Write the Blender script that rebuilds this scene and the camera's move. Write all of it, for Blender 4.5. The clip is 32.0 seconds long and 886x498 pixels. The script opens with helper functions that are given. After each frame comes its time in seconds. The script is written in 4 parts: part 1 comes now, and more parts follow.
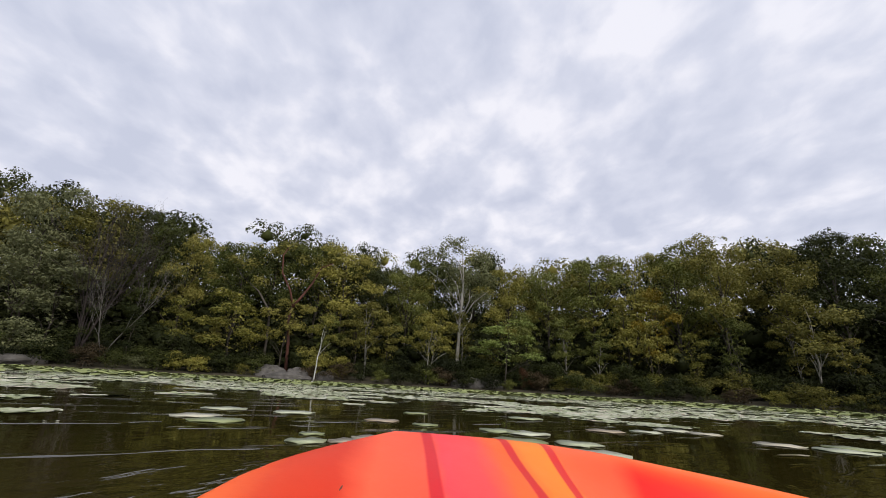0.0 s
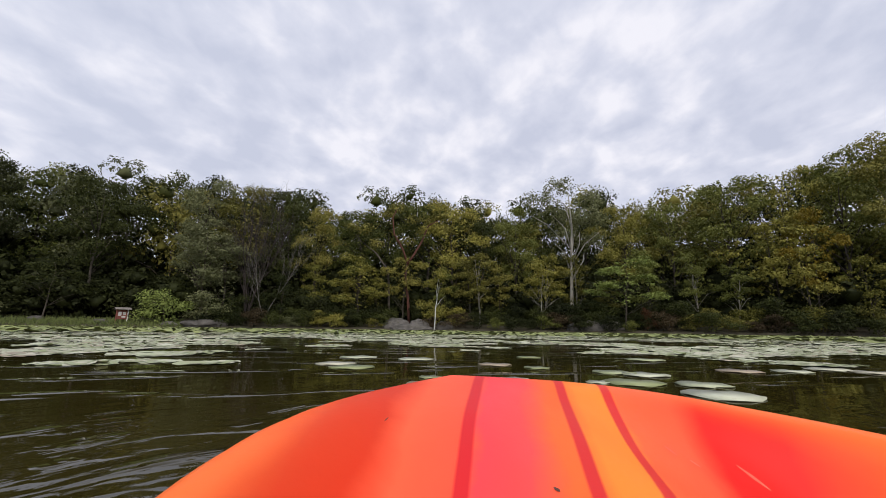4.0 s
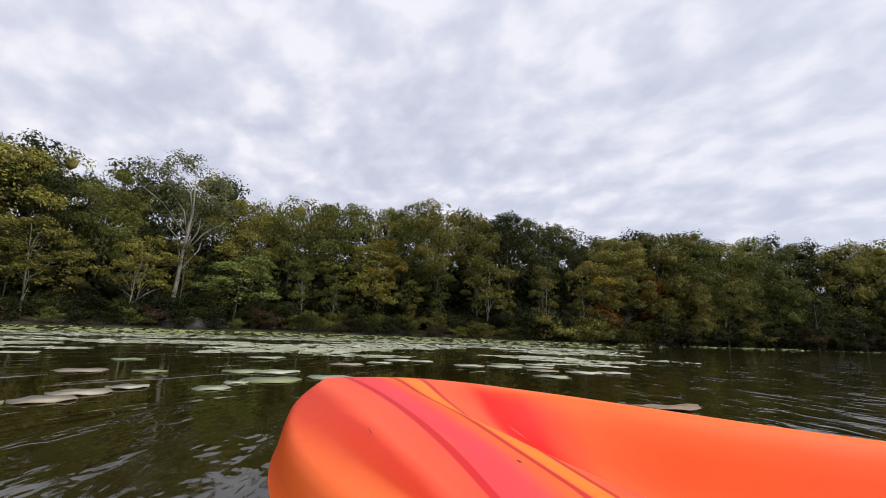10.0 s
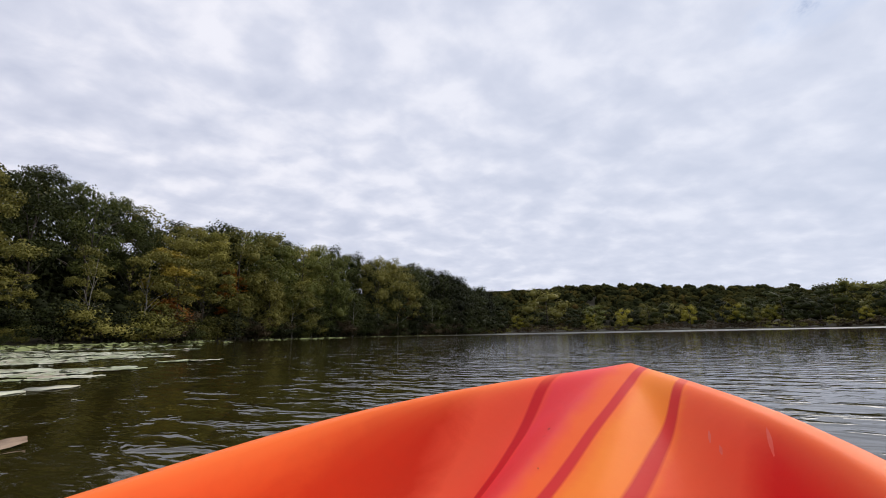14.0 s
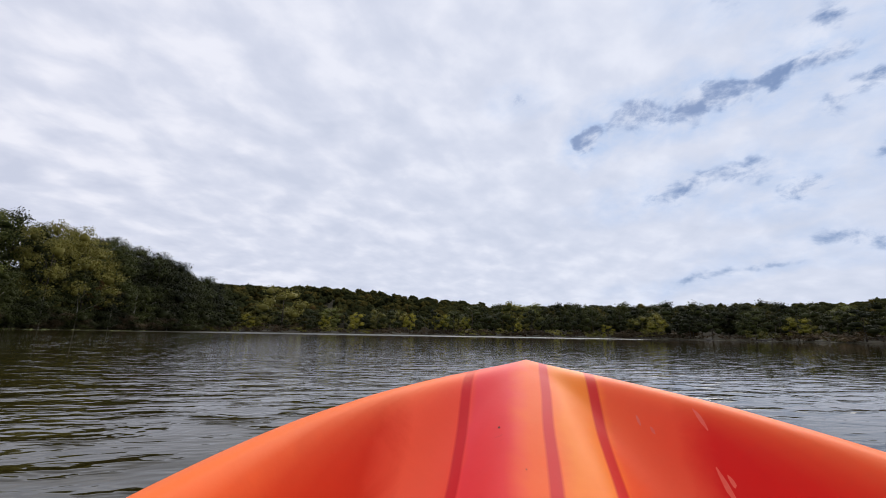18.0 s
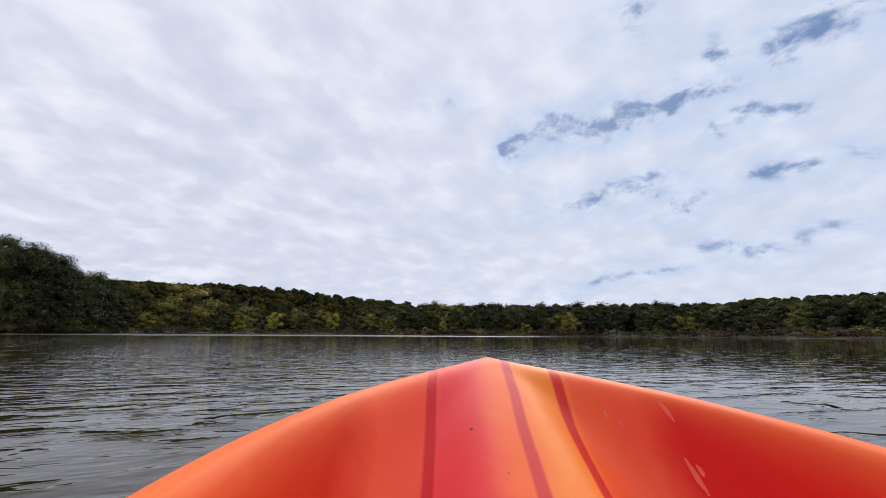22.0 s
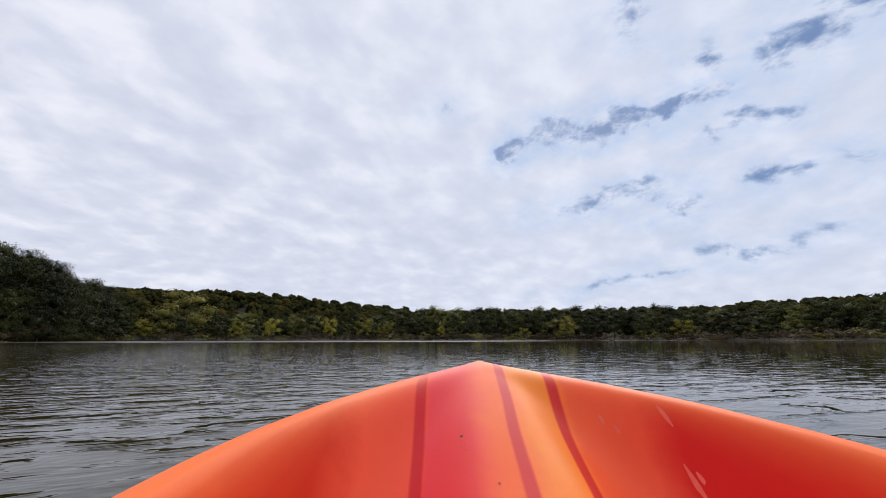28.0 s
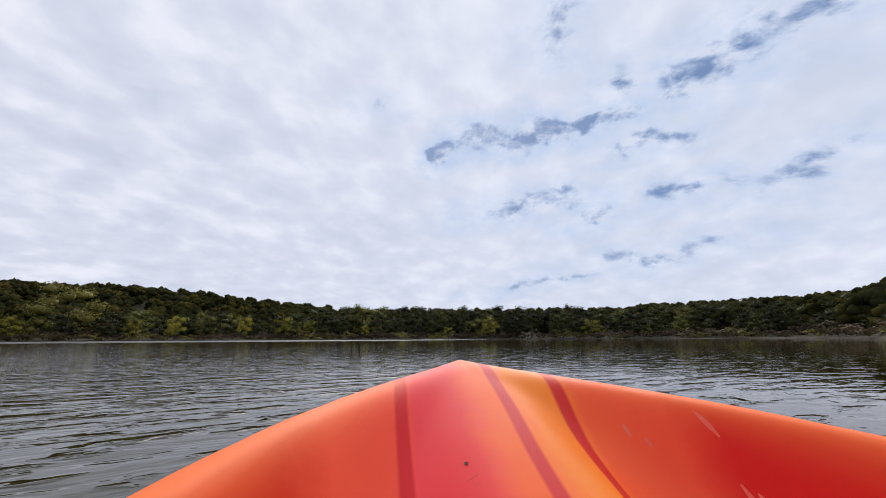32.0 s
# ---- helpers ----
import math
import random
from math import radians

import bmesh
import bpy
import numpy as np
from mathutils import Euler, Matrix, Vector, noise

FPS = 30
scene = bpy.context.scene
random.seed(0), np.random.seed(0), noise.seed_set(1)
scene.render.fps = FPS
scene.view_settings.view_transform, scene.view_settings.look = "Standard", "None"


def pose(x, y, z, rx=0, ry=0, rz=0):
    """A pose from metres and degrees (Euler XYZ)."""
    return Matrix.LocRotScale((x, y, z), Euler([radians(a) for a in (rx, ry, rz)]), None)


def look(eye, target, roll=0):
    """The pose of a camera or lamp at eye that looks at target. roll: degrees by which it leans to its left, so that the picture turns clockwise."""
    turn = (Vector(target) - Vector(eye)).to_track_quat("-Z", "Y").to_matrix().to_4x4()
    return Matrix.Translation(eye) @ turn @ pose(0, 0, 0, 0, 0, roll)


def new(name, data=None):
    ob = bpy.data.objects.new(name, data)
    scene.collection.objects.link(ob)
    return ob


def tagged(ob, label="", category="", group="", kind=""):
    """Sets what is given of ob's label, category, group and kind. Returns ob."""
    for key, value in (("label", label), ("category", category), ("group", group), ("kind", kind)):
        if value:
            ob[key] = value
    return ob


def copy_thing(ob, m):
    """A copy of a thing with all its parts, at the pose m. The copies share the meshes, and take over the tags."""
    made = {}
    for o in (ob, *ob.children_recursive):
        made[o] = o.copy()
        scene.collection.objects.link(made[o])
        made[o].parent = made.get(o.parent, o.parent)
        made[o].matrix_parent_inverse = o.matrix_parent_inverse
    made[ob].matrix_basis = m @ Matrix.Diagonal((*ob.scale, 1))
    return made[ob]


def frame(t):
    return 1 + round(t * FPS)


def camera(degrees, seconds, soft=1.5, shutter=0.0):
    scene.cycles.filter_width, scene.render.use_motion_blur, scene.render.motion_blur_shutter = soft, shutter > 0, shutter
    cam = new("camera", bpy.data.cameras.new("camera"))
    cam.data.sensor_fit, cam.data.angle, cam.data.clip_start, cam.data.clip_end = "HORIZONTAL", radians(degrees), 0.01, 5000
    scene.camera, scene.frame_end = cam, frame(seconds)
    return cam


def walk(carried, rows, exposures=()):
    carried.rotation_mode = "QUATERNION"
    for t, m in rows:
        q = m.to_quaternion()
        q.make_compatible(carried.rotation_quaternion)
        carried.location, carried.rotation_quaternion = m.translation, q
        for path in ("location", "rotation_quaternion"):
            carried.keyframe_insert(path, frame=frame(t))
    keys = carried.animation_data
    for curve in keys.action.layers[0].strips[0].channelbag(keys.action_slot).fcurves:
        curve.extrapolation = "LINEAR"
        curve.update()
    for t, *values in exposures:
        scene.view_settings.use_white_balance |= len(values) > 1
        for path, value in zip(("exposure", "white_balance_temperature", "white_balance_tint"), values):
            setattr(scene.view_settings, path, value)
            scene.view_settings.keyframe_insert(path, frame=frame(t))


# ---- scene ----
cam = camera(95.0, 32.0, soft=0.9)


def aim(x, y, z, yaw, pitch, lean):
    return pose(x, y, z, 90 + pitch, 0, yaw) @ pose(0, 0, 0, 0, 0, lean)


PATH = [
    (0.0, -0.767, 0.214, 0.366, 0.81, 18.65, 3.23),
    (0.5, -0.747, 0.181, 0.368, 3.32, 18.54, 3.13),
    (1.0, -0.729, 0.129, 0.368, 6.10, 17.68, 2.84),
    (1.5, -0.708, 0.088, 0.368, 9.15, 16.56, 2.63),
    (2.0, -0.680, 0.083, 0.373, 11.51, 14.01, 1.30),
    (2.5, -0.657, 0.100, 0.379, 13.21, 10.16, -1.08),
    (3.0, -0.658, 0.125, 0.380, 13.48, 11.14, 0.56),
    (3.5, -0.672, 0.156, 0.377, 14.47, 11.07, 0.70),
    (4.0, -0.681, 0.183, 0.374, 15.72, 11.12, 0.76),
    (4.5, -0.685, 0.196, 0.371, 16.71, 11.48, 0.97),
    (6.5, -0.713, 0.172, 0.359, 16.45, 12.09, 3.22),
    (7.0, -0.738, 0.204, 0.356, 12.55, 12.15, 3.14),
    (7.5, -0.772, 0.249, 0.353, 6.69, 12.15, 2.86),
    (8.0, -0.806, 0.284, 0.352, -0.28, 12.12, 2.23),
    (8.5, -0.842, 0.303, 0.353, -8.73, 11.97, 2.12),
    (9.0, -0.886, 0.302, 0.354, -17.57, 11.95, 2.30),
    (9.5, -0.939, 0.281, 0.355, -26.28, 12.05, 2.40),
    (10.0, -0.990, 0.245, 0.366, -35.37, 12.12, 1.92),
    (10.5, -1.013, 0.182, 0.394, -44.06, 12.10, 1.08),
    (11.0, -0.946, 0.057, 0.434, -53.22, 12.04, 0.25),
    (11.5, -0.762, -0.117, 0.461, -61.88, 12.04, -0.14),
    (12.0, -0.530, -0.267, 0.456, -69.45, 12.01, -0.50),
    (12.5, -0.333, -0.341, 0.434, -76.10, 11.98, -1.15),
    (13.0, -0.197, -0.354, 0.414, -81.01, 11.88, -1.58),
    (13.5, -0.112, -0.336, 0.404, -85.54, 11.80, -1.65),
    (14.0, -0.071, -0.293, 0.398, -89.96, 11.81, -1.15),
    (14.5, -0.057, -0.227, 0.395, -95.85, 11.91, -0.53),
    (15.0, -0.048, -0.151, 0.393, -102.77, 11.96, -0.24),
    (15.5, -0.022, -0.096, 0.390, -109.91, 12.03, -0.12),
    (17.5, 0.090, 0.015, 0.386, -125.30, 11.90, 0.53),
    (18.0, 0.132, 0.003, 0.384, -125.21, 11.92, 1.03),
    (18.5, 0.202, -0.042, 0.380, -125.97, 11.99, 1.47),
    (19.0, 0.249, -0.073, 0.379, -127.93, 11.95, 1.39),
    (19.5, 0.254, -0.070, 0.379, -130.35, 11.99, 0.90),
    (20.0, 0.235, -0.051, 0.381, -132.01, 11.95, 0.00),
    (20.5, 0.221, -0.037, 0.382, -132.91, 11.87, -0.65),
    (21.0, 0.220, -0.028, 0.382, -133.60, 11.89, -0.63),
    (21.5, 0.222, -0.008, 0.381, -134.49, 11.91, -0.19),
    (22.0, 0.216, 0.023, 0.379, -135.66, 11.95, 0.40),
    (22.5, 0.207, 0.050, 0.378, -136.22, 12.07, 0.74),
    (23.0, 0.199, 0.066, 0.376, -136.02, 12.17, 0.78),
    (23.5, 0.199, 0.065, 0.373, -135.28, 12.38, 1.17),
    (24.0, 0.211, 0.043, 0.371, -134.52, 12.58, 1.20),
    (24.5, 0.223, 0.015, 0.371, -133.94, 12.73, 0.94),
    (25.0, 0.228, -0.000, 0.371, -133.67, 12.82, 0.56),
    (25.5, 0.233, -0.008, 0.371, -133.94, 12.84, 0.31),
    (26.0, 0.241, -0.012, 0.371, -134.66, 12.85, 0.14),
    (26.5, 0.240, -0.005, 0.371, -135.61, 12.87, 0.51),
    (28.5, 0.220, -0.004, 0.379, -136.34, 12.45, -0.63),
    (29.0, 0.236, -0.032, 0.381, -136.61, 12.34, -1.82),
    (29.5, 0.256, -0.057, 0.381, -137.23, 12.22, -2.51),
    (30.0, 0.273, -0.066, 0.380, -138.07, 12.17, -2.65),
    (30.5, 0.288, -0.057, 0.379, -139.41, 12.21, -1.94),
    (31.0, 0.310, -0.046, 0.376, -141.18, 12.28, -1.15),
    (31.5, 0.348, -0.051, 0.373, -143.69, 12.38, -0.15),
    (32.0, 0.396, -0.071, 0.369, -146.44, 12.47, -0.26),
]
walk(cam, [(row[0], aim(*row[1:])) for row in PATH])

# ---- world: overcast sky with a few blue gaps ----
def math_node(tree, op, a, b=0.5, clamp=False):
    n = tree.nodes.new("ShaderNodeMath")
    n.operation, n.use_clamp = op, clamp
    for i, v in ((0, a), (1, b)):
        if isinstance(v, (int, float)):
            n.inputs[i].default_value = v
        else:
            tree.links.new(v, n.inputs[i])
    return n.outputs[0]


def ramp(tree, fac, stops, smooth=False):
    n = tree.nodes.new("ShaderNodeValToRGB")
    els = n.color_ramp.elements
    n.color_ramp.interpolation = "EASE" if smooth else "LINEAR"
    while len(els) < len(stops):
        els.new(0.5)
    for e, (p, c) in zip(els, stops):
        e.position = p
        e.color = (*c, 1) if len(c) == 3 else c
    tree.links.new(fac, n.inputs[0])
    return n.outputs[0]


def noise_node(tree, vec, scale, detail=4.0, rough=0.55, warp=0.0):
    n = tree.nodes.new("ShaderNodeTexNoise")
    n.inputs["Scale"].default_value = scale
    n.inputs["Detail"].default_value = detail
    n.inputs["Roughness"].default_value = rough
    n.inputs["Distortion"].default_value = warp
    if vec is not None:
        tree.links.new(vec, n.inputs["Vector"])
    return n.outputs["Fac"]


def mix_rgb(tree, fac, a, b, blend="MIX"):
    n = tree.nodes.new("ShaderNodeMix")
    n.data_type, n.blend_type = "RGBA", blend
    for i, v in ((0, fac), (6, a), (7, b)):
        if isinstance(v, (int, float)):
            n.inputs[i].default_value = v
        elif isinstance(v, tuple):
            n.inputs[i].default_value = (*v, 1)
        else:
            tree.links.new(v, n.inputs[i])
    return n.outputs[2]


def make_world():
    w = bpy.data.worlds.new("overcast_sky")
    w.use_nodes = True
    scene.world = w
    t = w.node_tree
    bg = t.nodes["Background"]
    sky = t.nodes.new("ShaderNodeTexSky")
    sky.sky_type, sky.sun_disc = "NISHITA", False
    sky.sun_elevation, sky.sun_rotation = radians(40), radians(SUN_TURN)
    co = t.nodes.new("ShaderNodeTexCoord").outputs["Generated"]
    sep = t.nodes.new("ShaderNodeSeparateXYZ")
    t.links.new(co, sep.inputs[0])
    # the cloud deck as a flat sheet overhead
    h = math_node(t, "ADD", math_node(t, "MAXIMUM", sep.outputs[2], 0.0), 0.30)
    px = math_node(t, "DIVIDE", sep.outputs[0], h)
    py = math_node(t, "DIVIDE", sep.outputs[1], h)
    cmb = t.nodes.new("ShaderNodeCombineXYZ")
    t.links.new(px, cmb.inputs[0])
    t.links.new(py, cmb.inputs[1])
    turn = t.nodes.new("ShaderNodeMapping")
    turn.inputs["Rotation"].default_value = (0, 0, radians(38))
    turn.inputs["Scale"].default_value = (1.15, 0.95, 1.0)
    turn.inputs["Location"].default_value = (13.3, 7.7, 4.4)
    t.links.new(cmb.outputs[0], turn.inputs[0])
    v = turn.outputs[0]
    big = noise_node(t, v, 1.7, 4, 0.5, 0.1)
    fine = noise_node(t, v, 6.6, 6, 0.48, 0.15)
    both = math_node(t, "ADD", math_node(t, "MULTIPLY", big, 0.36), math_node(t, "MULTIPLY", fine, 0.64))
    # thinner, brighter cloud towards the far shore, ribbed greyer cloud over the near one
    side = math_node(t, "ADD", math_node(t, "MULTIPLY", sep.outputs[1], -0.5), 0.5, True)
    grey = ramp(t, both, [(0.38, (0.58, 0.61, 0.745)), (0.5, (0.70, 0.72, 0.84)), (0.62, (0.91, 0.90, 0.975))])
    pale = ramp(t, both, [(0.36, (0.625, 0.68, 0.82)), (0.5, (0.685, 0.733, 0.868)), (0.66, (0.785, 0.825, 0.943))])
    cloud = mix_rgb(t, side, grey, pale)
    # blue gaps where the deck breaks up
    shove = t.nodes.new("ShaderNodeTexNoise")
    shove.inputs["Scale"].default_value = 9.0
    shove.inputs["Detail"].default_value = 4.0
    t.links.new(co, shove.inputs["Vector"])
    push = t.nodes.new("ShaderNodeVectorMath")
    push.operation = "MULTIPLY_ADD"
    push.inputs[1].default_value = (0.16, 0.16, 0.10)
    t.links.new(shove.outputs["Color"], push.inputs[0])
    back = t.nodes.new("ShaderNodeVectorMath")
    back.operation = "SUBTRACT"
    back.inputs[1].default_value = (0.08, 0.08, 0.05)
    t.links.new(co, back.inputs[0])
    t.links.new(back.outputs[0], push.inputs[2])
    ragged = push.outputs[0]
    gap, veil = None, None
    for bearing, elev, wide, tall, deep in GAPS:
        c, e = radians(bearing), radians(elev)
        mid = Vector((-math.sin(c) * math.cos(e), math.cos(c) * math.cos(e), math.sin(e)))
        right = Vector((math.cos(c), math.sin(c), 0))
        up = right.cross(mid)
        right, up = right * 0.995 + up * 0.1, up * 0.995 - right * 0.1
        parts_ = []
        for axis, size in ((right, wide), (up, tall)):
            d = t.nodes.new("ShaderNodeVectorMath")
            d.operation = "DOT_PRODUCT"
            d.inputs[1].default_value = axis
            t.links.new(ragged, d.inputs[0])
            off = math_node(t, "SUBTRACT", d.outputs["Value"], 0.0)
            q = math_node(t, "DIVIDE", off, math.sin(radians(size)))
            parts_.append(math_node(t, "MULTIPLY", q, q))
        f = t.nodes.new("ShaderNodeVectorMath")
        f.operation = "DOT_PRODUCT"
        f.inputs[1].default_value = mid
        t.links.new(co, f.inputs[0])
        front = math_node(t, "GREATER_THAN", f.outputs["Value"], 0.2)
        far_off = math_node(t, "ADD", parts_[0], parts_[1])
        thin = math_node(t, "SUBTRACT", 1.0, math_node(t, "MULTIPLY", far_off, 0.22), True)
        thin = math_node(t, "MULTIPLY", math_node(t, "MULTIPLY", thin, front), deep)
        veil = thin if veil is None else math_node(t, "MAXIMUM", veil, thin)
        k = math_node(t, "SUBTRACT", 1.0, far_off, True)
        k = math_node(t, "MULTIPLY", math_node(t, "MULTIPLY", k, front), deep)
        gap = k if gap is None else math_node(t, "MAXIMUM", gap, k)
    # torn edges drawn out along the wind
    flat = []
    for axis, size in ((Vector((-0.928, -0.356, 0.11)), 12.0), (Vector((-0.06, 0.43, 0.90)), 18.0)):
        d = t.nodes.new("ShaderNodeVectorMath")
        d.operation = "DOT_PRODUCT"
        d.inputs[1].default_value = axis * size
        t.links.new(co, d.inputs[0])
        flat.append(d.outputs["Value"])
    drawn = t.nodes.new("ShaderNodeCombineXYZ")
    t.links.new(flat[0], drawn.inputs[0])
    t.links.new(flat[1], drawn.inputs[1])
    tear = noise_node(t, drawn.outputs[0], 1.5, 6, 0.60, 0.25)
    open_ = math_node(t, "ADD", gap, math_node(t, "MULTIPLY", math_node(t, "SUBTRACT", tear, 0.5), 2.6))
    mask = ramp(t, open_, [(0.22, (0, 0, 0)), (1.1, (1, 1, 1))], True)
    mask = math_node(t, "MULTIPLY", mask, math_node(t, "MULTIPLY", gap, 2.2, True))
    blue = mix_rgb(t, 1.0, sky.outputs[0], (0.085, 0.085, 0.085), "MULTIPLY")
    blue = mix_rgb(t, 0.85, blue, (0.14, 0.24, 0.47))
    # thin cloud round the gaps lets some blue through
    wisp = math_node(t, "MULTIPLY", veil, ramp(t, tear, [(0.36, (0.25, 0.25, 0.25)), (0.62, (1, 1, 1))]))
    cloud = mix_rgb(t, math_node(t, "MULTIPLY", wisp, 0.8), cloud, (0.42, 0.58, 0.87))
    col = mix_rgb(t, math_node(t, "MULTIPLY", mask, 0.95), cloud, blue)
    t.links.new(col, bg.inputs[0])
    bg.inputs[1].default_value = SKY_STRENGTH


SKY_STRENGTH = 1.0
SUN_TURN = 150.0
GAPS = [(-146.2, 26.2, 2.4, 2.2, 0.95), (-152.5, 27.4, 5.0, 2.4, 0.78), (-160.7, 27.2, 6.5, 1.8, 0.95), (-168.0, 27.4, 6.5, 1.7, 0.92), (-175.5, 24.0, 5.0, 1.6, 0.6), (-159.3, 18.2, 9.0, 1.8, 0.62),
        (-168.0, 15.8, 4.5, 1.6, 0.72), (-179.0, 17.7, 5.0, 1.6, 0.66), (-184.0, 30.5, 6.0, 3.2, 0.66), (-164.3, 39.7, 4.0, 3.5, 0.45), (-172.0, 32.0, 3.5, 3.2, 0.5), (-161.8, 7.6, 8.0, 1.0, 0.55),
        (-171.0, 10.3, 9.0, 1.3, 0.5), (-178.0, 10.8, 9.0, 1.6, 0.5), (-135.5, 31.5, 2.5, 1.6, 0.42), (-190.0, 17.6, 7.0, 2.2, 0.5), (-194.0, 33.0, 6.0, 4.0, 0.5)]
make_world()
sun = new("sun", bpy.data.lights.new("sun", "SUN"))
sun.data.energy, sun.data.angle, sun.data.color = 2.3, radians(50), (1.0, 0.95, 0.88)
sun.matrix_world = look((38.0, -66.0, 64.0), (0, 0, 0))


# ---- materials ----
def material(name, build):
    m = bpy.data.materials.new(name)
    m.use_nodes = True
    t = m.node_tree
    build(t, t.nodes["Principled BSDF"])
    return m


def obj_coords(t, kind="Object"):
    return t.nodes.new("ShaderNodeTexCoord").outputs[kind]


def bump(t, bsdf, height, strength, distance):
    n = t.nodes.new("ShaderNodeBump")
    n.inputs["Strength"].default_value = strength
    n.inputs["Distance"].default_value = distance
    t.links.new(height, n.inputs["Height"])
    t.links.new(n.outputs[0], bsdf.inputs["Normal"])


def rough_material(name, dark, light, scale, roughness=0.85, relief=0.4, depth=0.02, stretch=(1, 1, 1)):
    def build(t, b):
        mp = t.nodes.new("ShaderNodeMapping")
        mp.inputs["Scale"].default_value = stretch
        t.links.new(obj_coords(t), mp.inputs[0])
        n1 = noise_node(t, mp.outputs[0], scale, 6, 0.6)
        n2 = noise_node(t, mp.outputs[0], scale * 0.18, 3, 0.5)
        f = math_node(t, "ADD", math_node(t, "MULTIPLY", n1, 0.6), math_node(t, "MULTIPLY", n2, 0.4))
        rnd = t.nodes.new("ShaderNodeObjectInfo").outputs["Random"]
        f = math_node(t, "ADD", f, math_node(t, "MULTIPLY", math_node(t, "SUBTRACT", rnd, 0.5), 0.12))
        t.links.new(ramp(t, f, [(0.32, dark), (0.68, light)]), b.inputs["Base Color"])
        b.inputs["Roughness"].default_value = roughness
        bump(t, b, n1, relief, depth)
    return material(name, build)


def leaf_material(name, dark, light, glow=0.22):
    """Leaves: each leaf its own shade, each tree its own cast; light passes through them."""
    def build(t, b):
        rnd = t.nodes.new("ShaderNodeObjectInfo").outputs["Random"]
        isl = t.nodes.new("ShaderNodeNewGeometry").outputs["Random Per Island"]
        patch = noise_node(t, obj_coords(t), 0.55, 3, 0.5)
        f = math_node(t, "ADD", math_node(t, "MULTIPLY", isl, 0.46), math_node(t, "MULTIPLY", patch, 0.71))
        f = math_node(t, "ADD", f, math_node(t, "MULTIPLY", math_node(t, "SUBTRACT", rnd, 0.62), 0.5))
        col = ramp(t, f, [(0.12, dark), (0.85, light)])
        t.links.new(col, b.inputs["Base Color"])
        b.inputs["Roughness"].default_value = 0.62
        b.inputs["Specular IOR Level"].default_value = 0.12
        tr = t.nodes.new("ShaderNodeBsdfTranslucent")
        t.links.new(col, tr.inputs[0])
        mx = t.nodes.new("ShaderNodeMixShader")
        mx.inputs[0].default_value = glow
        t.links.new(b.outputs[0], mx.inputs[1])
        t.links.new(tr.outputs[0], mx.inputs[2])
        t.links.new(mx.outputs[0], t.nodes["Material Output"].inputs["Surface"])
    return material(name, build)


def woods_build(t, b):
    """Far woods: crown by crown a shade of its own, dark hollows between."""
    co = obj_coords(t)
    cell = t.nodes.new("ShaderNodeTexVoronoi")
    cell.inputs["Scale"].default_value = 0.13
    t.links.new(co, cell.inputs["Vector"])
    sep = t.nodes.new("ShaderNodeSeparateColor")
    t.links.new(cell.outputs["Color"], sep.inputs[0])
    isl = t.nodes.new("ShaderNodeNewGeometry").outputs["Random Per Island"]
    f = math_node(t, "ADD", math_node(t, "MULTIPLY", sep.outputs[0], 0.78), math_node(t, "MULTIPLY", isl, 0.22))
    col = ramp(t, f, [(0.08, (0.021, 0.024, 0.010)), (0.40, (0.028, 0.031, 0.012)), (0.64, (0.040, 0.039, 0.013)), (0.80, (0.058, 0.050, 0.014)), (0.91, (0.075, 0.060, 0.016)), (0.97, (0.070, 0.045, 0.016))])
    t.links.new(col, b.inputs["Base Color"])
    b.inputs["Roughness"].default_value = 0.9
    b.inputs["Specular IOR Level"].default_value = 0.0


LANES = [(-108, 135, 130, 62, 1.0)]


